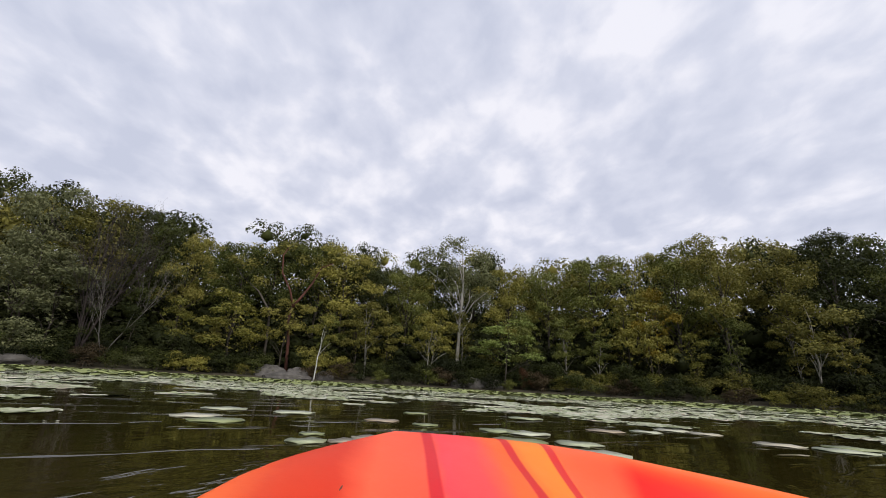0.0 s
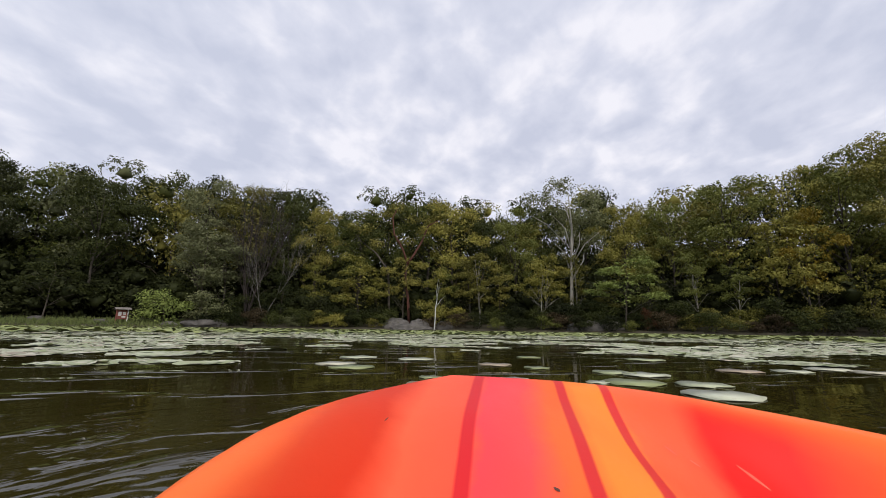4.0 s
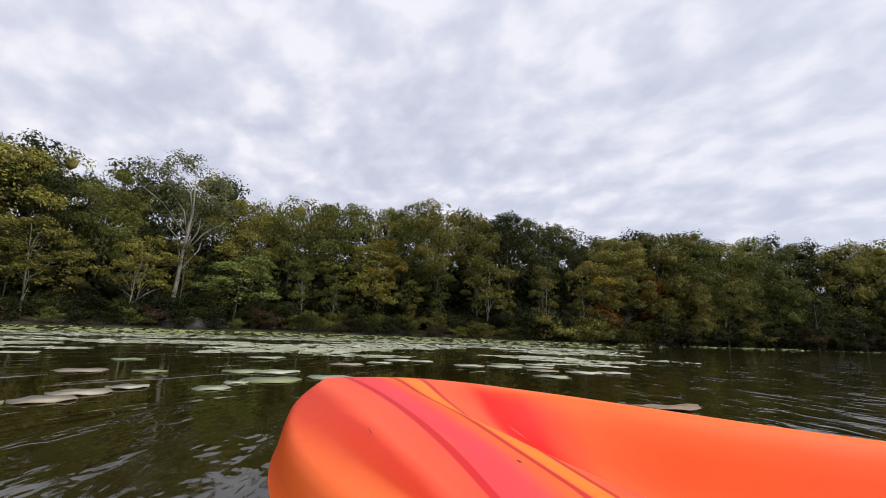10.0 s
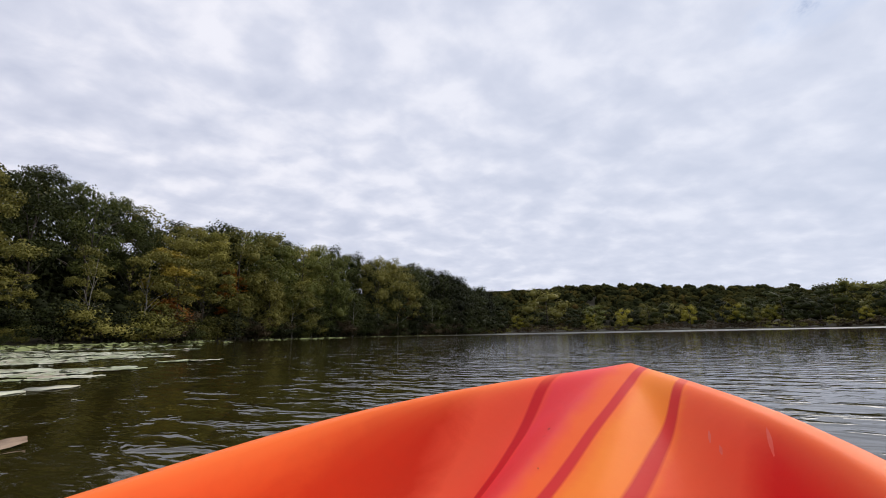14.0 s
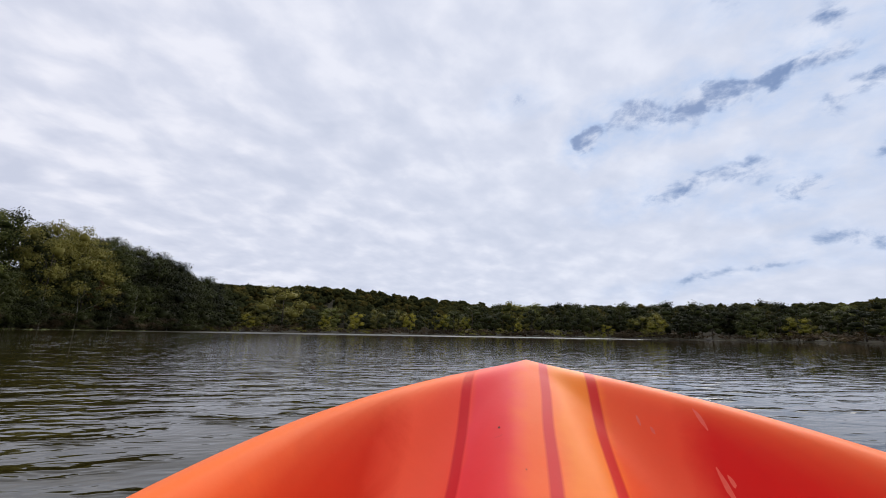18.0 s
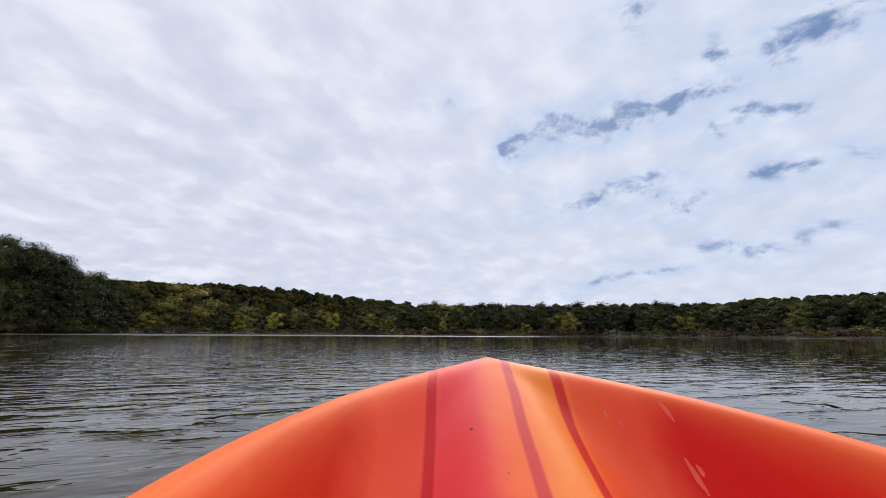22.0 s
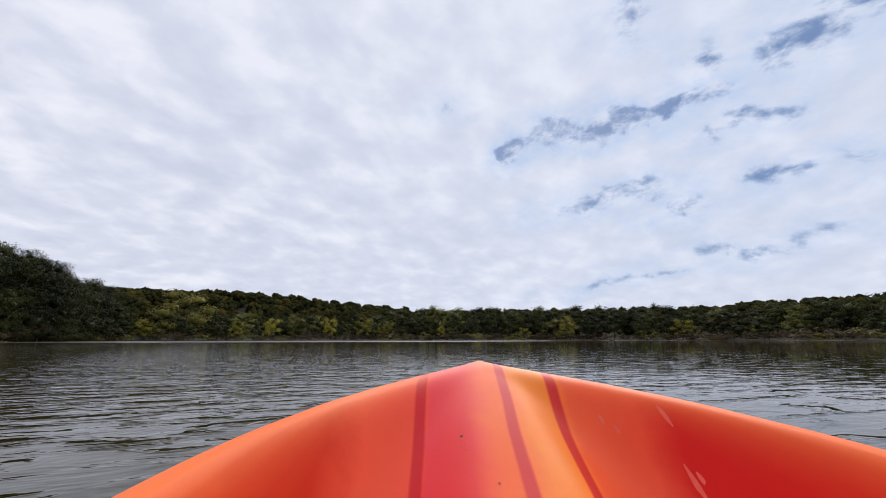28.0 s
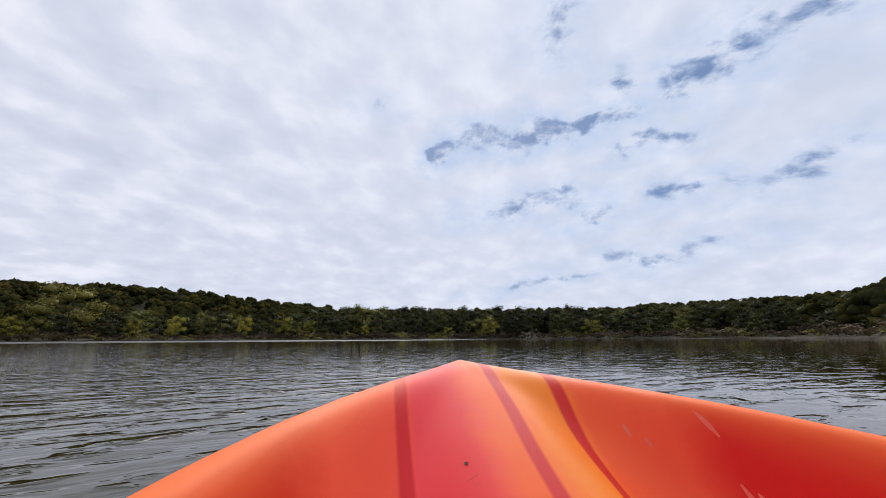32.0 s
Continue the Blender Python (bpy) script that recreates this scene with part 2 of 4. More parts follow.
def water_build(t, b):
    co = t.nodes.new("ShaderNodeNewGeometry").outputs["Position"]

    def waves(scale, stretch, turn, detail, rough):
        mp = t.nodes.new("ShaderNodeMapping")
        mp.vector_type = "TEXTURE"
        mp.inputs["Rotation"].default_value = (0, 0, radians(turn))
        mp.inputs["Scale"].default_value = stretch
        t.links.new(co, mp.inputs[0])
        return noise_node(t, mp.outputs[0], scale, detail, rough, 0.3)
    # one train of ripples on the north side, another on the south
    lee = t.nodes.new("ShaderNodeVectorMath")
    lee.operation = "DOT_PRODUCT"
    lee.inputs[1].default_value = (-0.26, -0.97, 0)
    t.links.new(co, lee.inputs[0])
    lee = math_node(t, "ADD", math_node(t, "MULTIPLY", lee.outputs["Value"], 0.02), 0.3)
    north, south = waves(4.0, (3.4, 1.0, 1.0), 40, 3, 0.5), waves(5.6, (2.3, 1.0, 1.0), 66, 3, 0.5)
    mix = t.nodes.new("ShaderNodeMix")
    t.links.new(ramp(t, lee, [(0.20, (0, 0, 0)), (0.29, (1, 1, 1))]), mix.inputs[0])
    t.links.new(north, mix.inputs[2])
    t.links.new(south, mix.inputs[3])
    a = mix.outputs[0]
    crest = math_node(t, "MULTIPLY", math_node(t, "MAXIMUM", math_node(t, "SUBTRACT", a, 0.56), 0.0), 2.4)
    c = waves(0.6, (3.0, 1.0, 1.0), 40, 2, 0.5)
    calm = waves(0.08, (1.6, 1, 1), 20, 3, 0.5)
    hgt = math_node(t, "ADD", math_node(t, "MULTIPLY", a, 0.55), math_node(t, "MULTIPLY", c, 0.3))
    hgt = math_node(t, "ADD", hgt, crest)
    # sheltered water towards the far southern shore
    hgt = math_node(t, "MULTIPLY", hgt, ramp(t, lee, [(0.27, (1.2, 1.2, 1.2)), (0.295, (1.1, 1.1, 1.1)), (0.31, (0.88, 0.88, 0.88)), (0.34, (0.45, 0.45, 0.45)), (0.42, (0.24, 0.24, 0.24)), (0.8, (0.10, 0.10, 0.10))]))
    # calm dark water among the pads to the north, stirred up close to the boat
    open_water = t.nodes.new("ShaderNodeVectorMath")
    open_water.operation = "DOT_PRODUCT"
    open_water.inputs[1].default_value = (0.77 * 0.1, -0.64 * 0.1, 0)
    t.links.new(co, open_water.inputs[0])
    reach = t.nodes.new("ShaderNodeVectorMath")
    reach.operation = "LENGTH"
    t.links.new(co, reach.inputs[0])
    stir = ramp(t, math_node(t, "MULTIPLY", reach.outputs["Value"], 0.1, True), [(0.20, (0.95, 0.95, 0.95)), (0.34, (0.10, 0.10, 0.10))], True)
    stir = math_node(t, "MAXIMUM", stir, ramp(t, math_node(t, "ADD", open_water.outputs["Value"], 0.5), [(0.40, (0.10, 0.10, 0.10)), (0.66, (1, 1, 1))], True))
    hgt = math_node(t, "MULTIPLY", hgt, stir)
    # single wavelets stand up from the calm
    peak = math_node(t, "MULTIPLY", math_node(t, "MAXIMUM", math_node(t, "SUBTRACT", waves(3.0, (4.2, 1.0, 1.0), 32, 2, 0.45), 0.58), 0.0), 3.4)
    hgt = math_node(t, "ADD", hgt, math_node(t, "MULTIPLY", peak, math_node(t, "SUBTRACT", 1.1, stir, True)))
    hgt = math_node(t, "MULTIPLY", hgt, ramp(t, calm, [(0.35, (0.75, 0.75, 0.75)), (0.65, (1.1, 1.1, 1.1))]))
    murk = noise_node(t, co, 0.4, 3)
    t.links.new(ramp(t, murk, [(0.3, (0.020, 0.016, 0.003)), (0.7, (0.030, 0.023, 0.005))]), b.inputs["Base Color"])
    b.inputs["Roughness"].default_value = 0.03
    b.inputs["IOR"].default_value = 1.33
    # the ripples die down away from the boat
    away = t.nodes.new("ShaderNodeVectorMath")
    away.operation = "LENGTH"
    t.links.new(co, away.inputs[0])
    away = math_node(t, "MULTIPLY", away.outputs["Value"], 0.01, True)
    hgt = math_node(t, "MULTIPLY", hgt, ramp(t, away, [(0.015, (0.6, 0.6, 0.6)), (0.04, (1, 1, 1)), (0.16, (0.78, 0.78, 0.78)), (0.5, (0.40, 0.40, 0.40))]))
    # wind-ruffled lanes off the far shore throw back the open sky
    lane = None
    for bearing, dist, along, across, deep in LANES:
        c0 = radians(bearing)
        mid = (-dist * math.sin(c0), dist * math.cos(c0), 0)
        off = t.nodes.new("ShaderNodeVectorMath")
        off.operation = "SUBTRACT"
        off.inputs[1].default_value = mid
        t.links.new(co, off.inputs[0])
        q = []
        for ax, size in (((math.cos(c0), math.sin(c0), 0), along), ((-math.sin(c0), math.cos(c0), 0), across)):
            dt = t.nodes.new("ShaderNodeVectorMath")
            dt.operation = "DOT_PRODUCT"
            dt.inputs[1].default_value = ax
            t.links.new(off.outputs[0], dt.inputs[0])
            u = math_node(t, "DIVIDE", dt.outputs["Value"], size)
            q.append(math_node(t, "MULTIPLY", u, u))
        k = math_node(t, "SUBTRACT", 1.0, math_node(t, "ADD", q[0], q[1]), True)
        k = math_node(t, "MULTIPLY", math_node(t, "MULTIPLY", k, 3.0, True), deep)
        lane = k if lane is None else math_node(t, "MAXIMUM", lane, k)
    hgt = math_node(t, "MULTIPLY", hgt, math_node(t, "ADD", math_node(t, "MULTIPLY", lane, 7.0), 1.0))
    t.links.new(math_node(t, "ADD", math_node(t, "MULTIPLY", lane, 0.32), 0.03), b.inputs["Roughness"])
    bump(t, b, hgt, 1.0, 0.038)


def kayak_build(t, b):
    sep = t.nodes.new("ShaderNodeSeparateXYZ")
    co = obj_coords(t)
    t.links.new(co, sep.inputs[0])
    # the moulded-in colour swirl runs along the bow and aslant over the stern
    along = sep.outputs[0]
    flip = math_node(t, "MINIMUM", math_node(t, "MAXIMUM", math_node(t, "MULTIPLY", along, 3.0), -1.0), 1.0)
    v = math_node(t, "MULTIPLY", sep.outputs[1], flip)
    ahead = math_node(t, "ADD", math_node(t, "MULTIPLY", v, 1.080), math_node(t, "ADD", math_node(t, "MULTIPLY", along, 0.105), -0.063))
    aslant = math_node(t, "ADD", math_node(t, "MULTIPLY", v, 1.049), math_node(t, "ADD", math_node(t, "MULTIPLY", along, -0.925), -0.796))
    stern = math_node(t, "LESS_THAN", along, 0.0)
    v2 = math_node(t, "ADD", math_node(t, "MULTIPLY", ahead, math_node(t, "SUBTRACT", 1.0, stern)), math_node(t, "MULTIPLY", aslant, stern))
    wob = noise_node(t, co, 1.7, 3, 0.5)
    v2 = math_node(t, "ADD", v2, math_node(t, "MULTIPLY", math_node(t, "SUBTRACT", wob, 0.5), 0.03))
    f = math_node(t, "ADD", math_node(t, "MULTIPLY", v2, -1.1), 0.5)
    smear = noise_node(t, co, 9.0, 5, 0.6, 0.8)
    f = math_node(t, "ADD", f, math_node(t, "MULTIPLY", math_node(t, "SUBTRACT", smear, 0.5), 0.05))
    O, R, Pk, Y = (0.95, 0.118, 0.010), (0.70, 0.009, 0.006), (0.88, 0.060, 0.075), (0.97, 0.25, 0.02)
    # dark orange near 0.14-0.2 is painted trough shade; R's red is deepened likewise
    col = ramp(t, f, [(0.0, (0.96, 0.16, 0.025)), (0.10, (0.94, 0.13, 0.014)), (0.14, (0.68, 0.045, 0.002)), (0.205, (0.64, 0.032, 0.002)), (0.25, (0.94, 0.12, 0.045)), (0.33, (0.92, 0.095, 0.045)), (0.347, Pk), (0.41, (0.88, 0.070, 0.070)), (0.455, (0.93, 0.14, 0.022)),
                      (0.49, (0.92, 0.15, 0.02)), (0.52, Y), (0.575, Y), (0.605, (0.94, 0.13, 0.035)), (0.70, (0.92, 0.10, 0.035)), (0.748, R), (0.86, R), (0.93, (0.85, 0.07, 0.012)), (1.0, O)])
    shade = noise_node(t, co, 2.6, 6, 0.66, 0.4)
    col = mix_rgb(t, math_node(t, "MULTIPLY", math_node(t, "SUBTRACT", shade, 0.38, True), 0.6), col, (0.80, 0.025, 0.006))
    # three thin crimson bands run the length of the deck
    line = None
    for place, width in ((0.156, 0.0085), (0.009, 0.009), (-0.078, 0.009)):
        off = math_node(t, "ABSOLUTE", math_node(t, "SUBTRACT", v2, place))
        k = ramp(t, math_node(t, "DIVIDE", off, width * 2), [(0.38, (1, 1, 1)), (0.62, (0, 0, 0))])
        line = k if line is None else math_node(t, "MAXIMUM", line, k)
    # amidships the plastic is plain orange
    ends = ramp(t, math_node(t, "ABSOLUTE", along), [(0.25, (0, 0, 0)), (0.48, (1, 1, 1))], True)
    col = mix_rgb(t, ends, (0.93, 0.105, 0.014), col)
    col = mix_rgb(t, math_node(t, "MULTIPLY", math_node(t, "MULTIPLY", line, ends), 0.92), col, (0.62, 0.010, 0.018))
    # the rolled gunwale keeps a plain orange all round, lightened to imitate skylight
    rolled = t.nodes.new("ShaderNodeAttribute")
    rolled.attribute_name = "gunwale"
    lit = mix_rgb(t, noise_node(t, co, 3.0, 3), (0.96, 0.15, 0.016), (0.96, 0.22, 0.045))
    col = mix_rgb(t, math_node(t, "MULTIPLY", rolled.outputs["Fac"], 0.88), col, lit)
    t.links.new(col, b.inputs["Base Color"])
    t.links.new(ramp(t, shade, [(0.3, (0.42, 0.42, 0.42)), (0.7, (0.56, 0.56, 0.56))]), b.inputs["Roughness"])
    b.inputs["Specular IOR Level"].default_value = 0.22
    b.inputs["Subsurface Weight"].default_value = 0.0
    bump(t, b, noise_node(t, co, 160, 3), 0.08, 0.002)


def pad_build(t, b):
    rnd = t.nodes.new("ShaderNodeObjectInfo").outputs["Random"]
    isl = t.nodes.new("ShaderNodeNewGeometry").outputs["Random Per Island"]
    f = math_node(t, "FRACT", math_node(t, "ADD", rnd, isl))
    base = ramp(t, f, [(0.0, (0.24, 0.27, 0.10)), (0.35, (0.37, 0.40, 0.22)), (0.70, (0.54, 0.55, 0.40)), (0.90, (0.54, 0.50, 0.37)), (1.0, (0.34, 0.25, 0.16))])
    spots = noise_node(t, obj_coords(t), 14, 4)
    col = mix_rgb(t, math_node(t, "MULTIPLY", ramp(t, spots, [(0.55, (0, 0, 0)), (0.75, (1, 1, 1))]), 0.35), base, (0.16, 0.12, 0.06))
    t.links.new(col, b.inputs["Base Color"])
    b.inputs["Roughness"].default_value = 0.42
    b.inputs["Specular IOR Level"].default_value = 0.6
    bump(t, b, noise_node(t, obj_coords(t), 9, 3), 0.25, 0.01)


M_WATER = material("lake_water", water_build)
M_KAYAK = material("moulded_kayak_plastic", kayak_build)
M_PAD = material("lotus_pad", pad_build)
M_RAISED = rough_material("raised_lotus_leaf", (0.12, 0.15, 0.035), (0.34, 0.36, 0.13), 1.2, 0.7, 0.2, 0.01)
M_GROUND = rough_material("leaf_litter", (0.022, 0.020, 0.010), (0.075, 0.06, 0.032), 2.0, 0.95, 0.6, 0.1)
M_GRASS = rough_material("rank_grass", (0.05, 0.075, 0.016), (0.15, 0.17, 0.045), 3.0, 0.9)
M_ROCK = rough_material("limestone", (0.035, 0.032, 0.028), (0.15, 0.135, 0.12), 1.6, 0.9, 0.8, 0.12)
M_BARK = rough_material("bark", (0.03, 0.024, 0.018), (0.11, 0.09, 0.07), 5.0, 0.95, 0.8, 0.03, (1, 1, 0.25))
M_DARKWOOD = rough_material("dark_dead_wood", (0.018, 0.013, 0.012), (0.060, 0.045, 0.040), 5.0, 0.95, 0.8, 0.03, (1, 1, 0.25))
M_PALE = rough_material("pale_bark", (0.13, 0.115, 0.095), (0.42, 0.39, 0.34), 2.2, 0.85, 0.4, 0.02, (1, 1, 0.4))
M_GREYWOOD = rough_material("weathered_dead_wood", (0.07, 0.062, 0.055), (0.22, 0.20, 0.18), 5.0, 0.9, 0.6, 0.03, (1, 1, 0.3))
M_WHITE = rough_material("white_birch_bark", (0.35, 0.33, 0.29), (0.78, 0.76, 0.70), 2.5, 0.8, 0.3, 0.01, (1, 1, 2.0))
M_RUST = rough_material("red_brown_bark", (0.05, 0.018, 0.012), (0.15, 0.055, 0.035), 4.0, 0.9, 0.6, 0.03, (1, 1, 0.3))
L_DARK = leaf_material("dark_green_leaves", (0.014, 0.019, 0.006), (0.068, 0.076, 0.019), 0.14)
# darker copy of the dark green leaves; the colour stands in for shade
L_SHADED = leaf_material("shaded_green_leaves", (0.008, 0.011, 0.004), (0.036, 0.041, 0.011), 0.10)
L_GREEN = leaf_material("green_leaves", (0.037, 0.049, 0.012), (0.185, 0.192, 0.047))
L_OLIVE = leaf_material("olive_leaves", (0.056, 0.057, 0.013), (0.275, 0.245, 0.058))
L_LIME = leaf_material("yellow_green_leaves", (0.080, 0.085, 0.016), (0.36, 0.32, 0.072))
L_FRESH = leaf_material("fresh_green_leaves", (0.06, 0.085, 0.02), (0.27, 0.32, 0.085))
L_GOLD = leaf_material("golden_leaves", (0.13, 0.095, 0.012), (0.42, 0.31, 0.045))
L_RUST = leaf_material("orange_leaves", (0.15, 0.050, 0.010), (0.45, 0.17, 0.022))
L_GREY = leaf_material("grey_green_leaves", (0.055, 0.062, 0.028), (0.20, 0.205, 0.095))
L_RUSSET = leaf_material("russet_leaves", (0.06, 0.028, 0.015), (0.21, 0.10, 0.045))
L_BRUSH = leaf_material("brown_brush", (0.030, 0.022, 0.012), (0.11, 0.078, 0.042))
L_BRIGHT = leaf_material("pale_yellow_leaves", (0.10, 0.10, 0.013), (0.38, 0.33, 0.045), 0.35)
M_WOODS = material("mixed_far_woods", woods_build)
M_BLOOM = rough_material("white_petals", (0.6, 0.58, 0.5), (0.85, 0.84, 0.78), 8.0, 0.6, 0.1, 0.01)


# ---- shape helpers ----
def part(name, mesh, mat, parent=None, label=""):
    if not isinstance(mesh, bpy.types.Mesh):
        bm, mesh = mesh, bpy.data.meshes.new(name)
        bm.to_mesh(mesh)
        bm.free()
    mesh.materials.clear()
    mesh.materials.append(mat)
    ob = new(name, mesh)
    ob.parent = parent
    if label:
        tagged(ob, label=label)
    return ob


def mesh_of(name, verts, faces, smooth=False):
    me = bpy.data.meshes.new(name)
    me.from_pydata(verts, [], faces)
    if smooth:
        me.polygons.foreach_set("use_smooth", [True] * len(me.polygons))
    me.update()
    return me


def tube(verts, faces, path, radii, sides=6):
    """Adds a tapering tube along a path of points to the lists."""
    start = len(verts)
    for i, (p, r) in enumerate(zip(path, radii)):
        a, b = path[max(i - 1, 0)], path[min(i + 1, len(path) - 1)]
        d = (Vector(b) - Vector(a)).normalized()
        u = d.orthogonal().normalized() if abs(d.z) < 0.95 else Vector((1, 0, 0))
        u = (u - d * u.dot(d)).normalized()
        w = d.cross(u)
        for k in range(sides):
            an = 2 * math.pi * k / sides
            verts.append(tuple(Vector(p) + (u * math.cos(an) + w * math.sin(an)) * r))
    for i in range(len(path) - 1):
        for k in range(sides):
            o, n = start + i * sides, (k + 1) % sides
            faces.append((o + k, o + n, o + sides + n, o + sides + k))
    faces.append(tuple(range(start + (len(path) - 1) * sides, start + len(path) * sides)))
    faces.append(tuple(reversed(range(start, start + sides))))


def leaves(rng, centres, sizes, counts, leaf, flat=0.6):
    """A crown: pointed leaves gathered in clumps. Returns vertex and face arrays."""
    pos, out = [], []
    for c, s, n in zip(centres, sizes, counts):
        d = rng.normal(size=(n, 3))
        d[:, 2] += 0.25
        d /= np.linalg.norm(d, axis=1)[:, None]
        r = rng.random(n) ** 0.30
        # ragged outline: lobes of differing reach
        lobe = 1 + 0.28 * np.sin(3 * np.arctan2(d[:, 1], d[:, 0]) + c[0] * 5) * np.cos(4 * d[:, 2] + c[1] * 3)
        pos.append(d * (r * lobe)[:, None] * np.array([s, s, s * flat]) + np.array(c))
        out.append(d)
    pos, out = np.concatenate(pos), np.concatenate(out)
    n = len(pos)
    nor = out * 0.9 + np.array([0, 0, 0.55]) + rng.normal(size=(n, 3)) * 0.38
    nor /= np.linalg.norm(nor, axis=1)[:, None]
    t = np.cross(nor, rng.normal(size=(n, 3)))
    t /= np.linalg.norm(t, axis=1)[:, None] + 1e-9
    b = np.cross(nor, t)
    ln = leaf * (0.6 + 0.8 * rng.random(n))[:, None]
    wd = ln * 0.7
    v = np.stack([pos - t * ln * 0.62, pos - b * wd * 0.58 + t * ln * 0.34, pos + b * wd * 0.58 + t * ln * 0.34 + nor * ln * 0.12], 1).reshape(-1, 3)
    return v, np.arange(n * 3).reshape(-1, 3)


def blob_table():
    bm = bmesh.new()
    bmesh.ops.create_icosphere(bm, subdivisions=1, radius=1)
    v0, f0 = np.array([v.co[:] for v in bm.verts]), np.array([[v.index for v in f.verts] for f in bm.faces])
    bm.free()
    bm = bmesh.new()
    bmesh.ops.create_icosphere(bm, subdivisions=2, radius=1)
    v1, f1 = np.array([v.co[:] for v in bm.verts]), np.array([[v.index for v in f.verts] for f in bm.faces])
    bm.free()
    return (v0, f0), (v1, f1)


BLOBS = blob_table()


def hearts(rng, centres, sizes, fine, flat):
    """The dense, shaded inside of leaf clumps: rough lumps that leaves stand out from."""
    v0, f0 = BLOBS[fine]
    vs, fs = [], []
    for i, (c, s) in enumerate(zip(centres, sizes)):
        q = 1 + 0.25 * rng.normal(size=(len(v0), 1))
        vs.append(v0 * q * np.array([s, s, s * flat]) + np.array(c))
        fs.append(f0 + i * len(v0))
    return np.concatenate(vs), np.concatenate(fs)


def mesh_from_arrays(name, v, f):
    me = bpy.data.meshes.new(name)
    me.vertices.add(len(v))
    me.vertices.foreach_set("co", np.asarray(v, dtype=np.float32).ravel())
    k = f.shape[1]
    me.loops.add(f.size)
    me.loops.foreach_set("vertex_index", f.astype(np.int32).ravel())
    me.polygons.add(len(f))
    me.polygons.foreach_set("loop_start", np.arange(len(f), dtype=np.int32) * k)
    me.update(calc_edges=True)
    return me


def grow(seed, height, spread, bare, clumps, per, leaf, trunk_r, lean=0.0, flat=0.6, shape="round", size=0.30, sides=7, limbs=7, inner=70, sprigs=16, heart=0.0):
    """Trunk-with-limbs and crown meshes of one tree, foot at the origin."""
    rng = np.random.default_rng(seed)
    tv, tf = [], []
    lean_dir = rng.random() * 6.283
    lx, ly = math.cos(lean_dir) * lean * height, math.sin(lean_dir) * lean * height
    wig = rng.normal(size=(8, 2)) * 0.012 * height
    levels = 8
    axis = []
    for i in range(levels):
        k = i / (levels - 1)
        axis.append(Vector((lx * k + wig[i][0] * k, ly * k + wig[i][1] * k, height * 0.9 * k - 0.3 * (1 - k))))
    tube(tv, tf, axis, [trunk_r * (1.25 if i == 0 else 1) * (1 - 0.88 * i / (levels - 1)) for i in range(levels)], sides)

    def on_axis(k):
        q = min(max(k, 0), 0.999) * (levels - 1)
        i = int(q)
        return axis[i].lerp(axis[i + 1], q - i)
    cen, siz, knots, girth = [], [], [], []
    low = bare * height
    half = (height * 0.93 - low) / 2
    lump = rng.random(3) * 6.283
    # boughs stand round the crown; each carries a dome of leaf clumps
    boughs = max(4, clumps // 6)
    for j in range(boughs):
        up = -0.72 + 1.60 * (j + 0.25 + 0.5 * rng.random()) / boughs
        an = j * 2.399 + rng.normal() * 0.4
        ring = math.sqrt(max(0.03, 1 - up * up))
        wide = spread * (0.72 + 0.20 * math.sin(2 * an + lump[0]) + 0.12 * math.sin(3 * an + lump[1] + 2 * up))
        if shape == "cone":
            wide *= 0.95 - 0.42 * up
        elif shape == "vase":
            wide *= 0.82 + 0.32 * up
        elif shape == "low":
            wide *= 1.02 - 0.22 * up
        base = on_axis((low + half * (1 + up)) / height)
        c = Vector((base.x + math.cos(an) * ring * wide, base.y + math.sin(an) * ring * wide, low + half * (1 + up * 0.86)))
        reach = spread * size * (0.95 + 0.5 * rng.random())
        knots.append((c.x, c.y, c.z - 0.1 * reach))
        girth.append(reach)
        share = clumps // boughs
        for q in range(share):
            tall = -0.15 + 1.1 * (q + 0.5) / share
            turn = q * 2.399 + rng.normal() * 0.3
            out = math.sqrt(max(0.0, 1 - min(tall, 1) ** 2))
            cen.append((c.x + math.cos(turn) * out * reach * 0.85, c.y + math.sin(turn) * out * reach * 0.85, c.z + tall * reach * 0.62))
            siz.append(spread * size * (0.62 + 0.46 * rng.random()))
    clumps = len(cen)
    # light sprigs break the crown's outline
    for j in range(sprigs):
        up, an = -0.1 + 1.05 * rng.random(), rng.random() * 6.283
        ring = math.sqrt(max(0.02, 1 - up * up))
        k = 0.72 + 0.16 * rng.random()
        base = on_axis((low + half * (1 + up)) / height)
        cen.append((base.x + math.cos(an) * ring * spread * k * 0.85, base.y + math.sin(an) * ring * spread * k * 0.85, low + half * (1 + up * k)))
        siz.append(spread * size * (0.30 + 0.25 * rng.random()))
    order = sorted(range(clumps), key=lambda q: -siz[q])[:limbs]
    for j in order:
        c = Vector(cen[j])
        k = max(bare * 0.75, c.z / height - 0.16)
        a = on_axis(k)
        m = a.lerp(c, 0.5) + Vector((0, 0, 0.04 * height)) + Vector(rng.normal(size=3) * 0.015 * height)
        r0 = trunk_r * (1 - 0.8 * k) * 0.55
        tube(tv, tf, [a, m, c], [r0, r0 * 0.6, r0 * 0.2], 5)
    core = [(on_axis((low + half * q) / height).x, on_axis((low + half * q) / height).y, low + half * q) for q in (0.55, 1.0, 1.4)]
    counts = [max(8, int(per * (s / (spread * size)) ** 2)) for s in siz]
    v, f = leaves(rng, cen, siz, counts, leaf, flat)
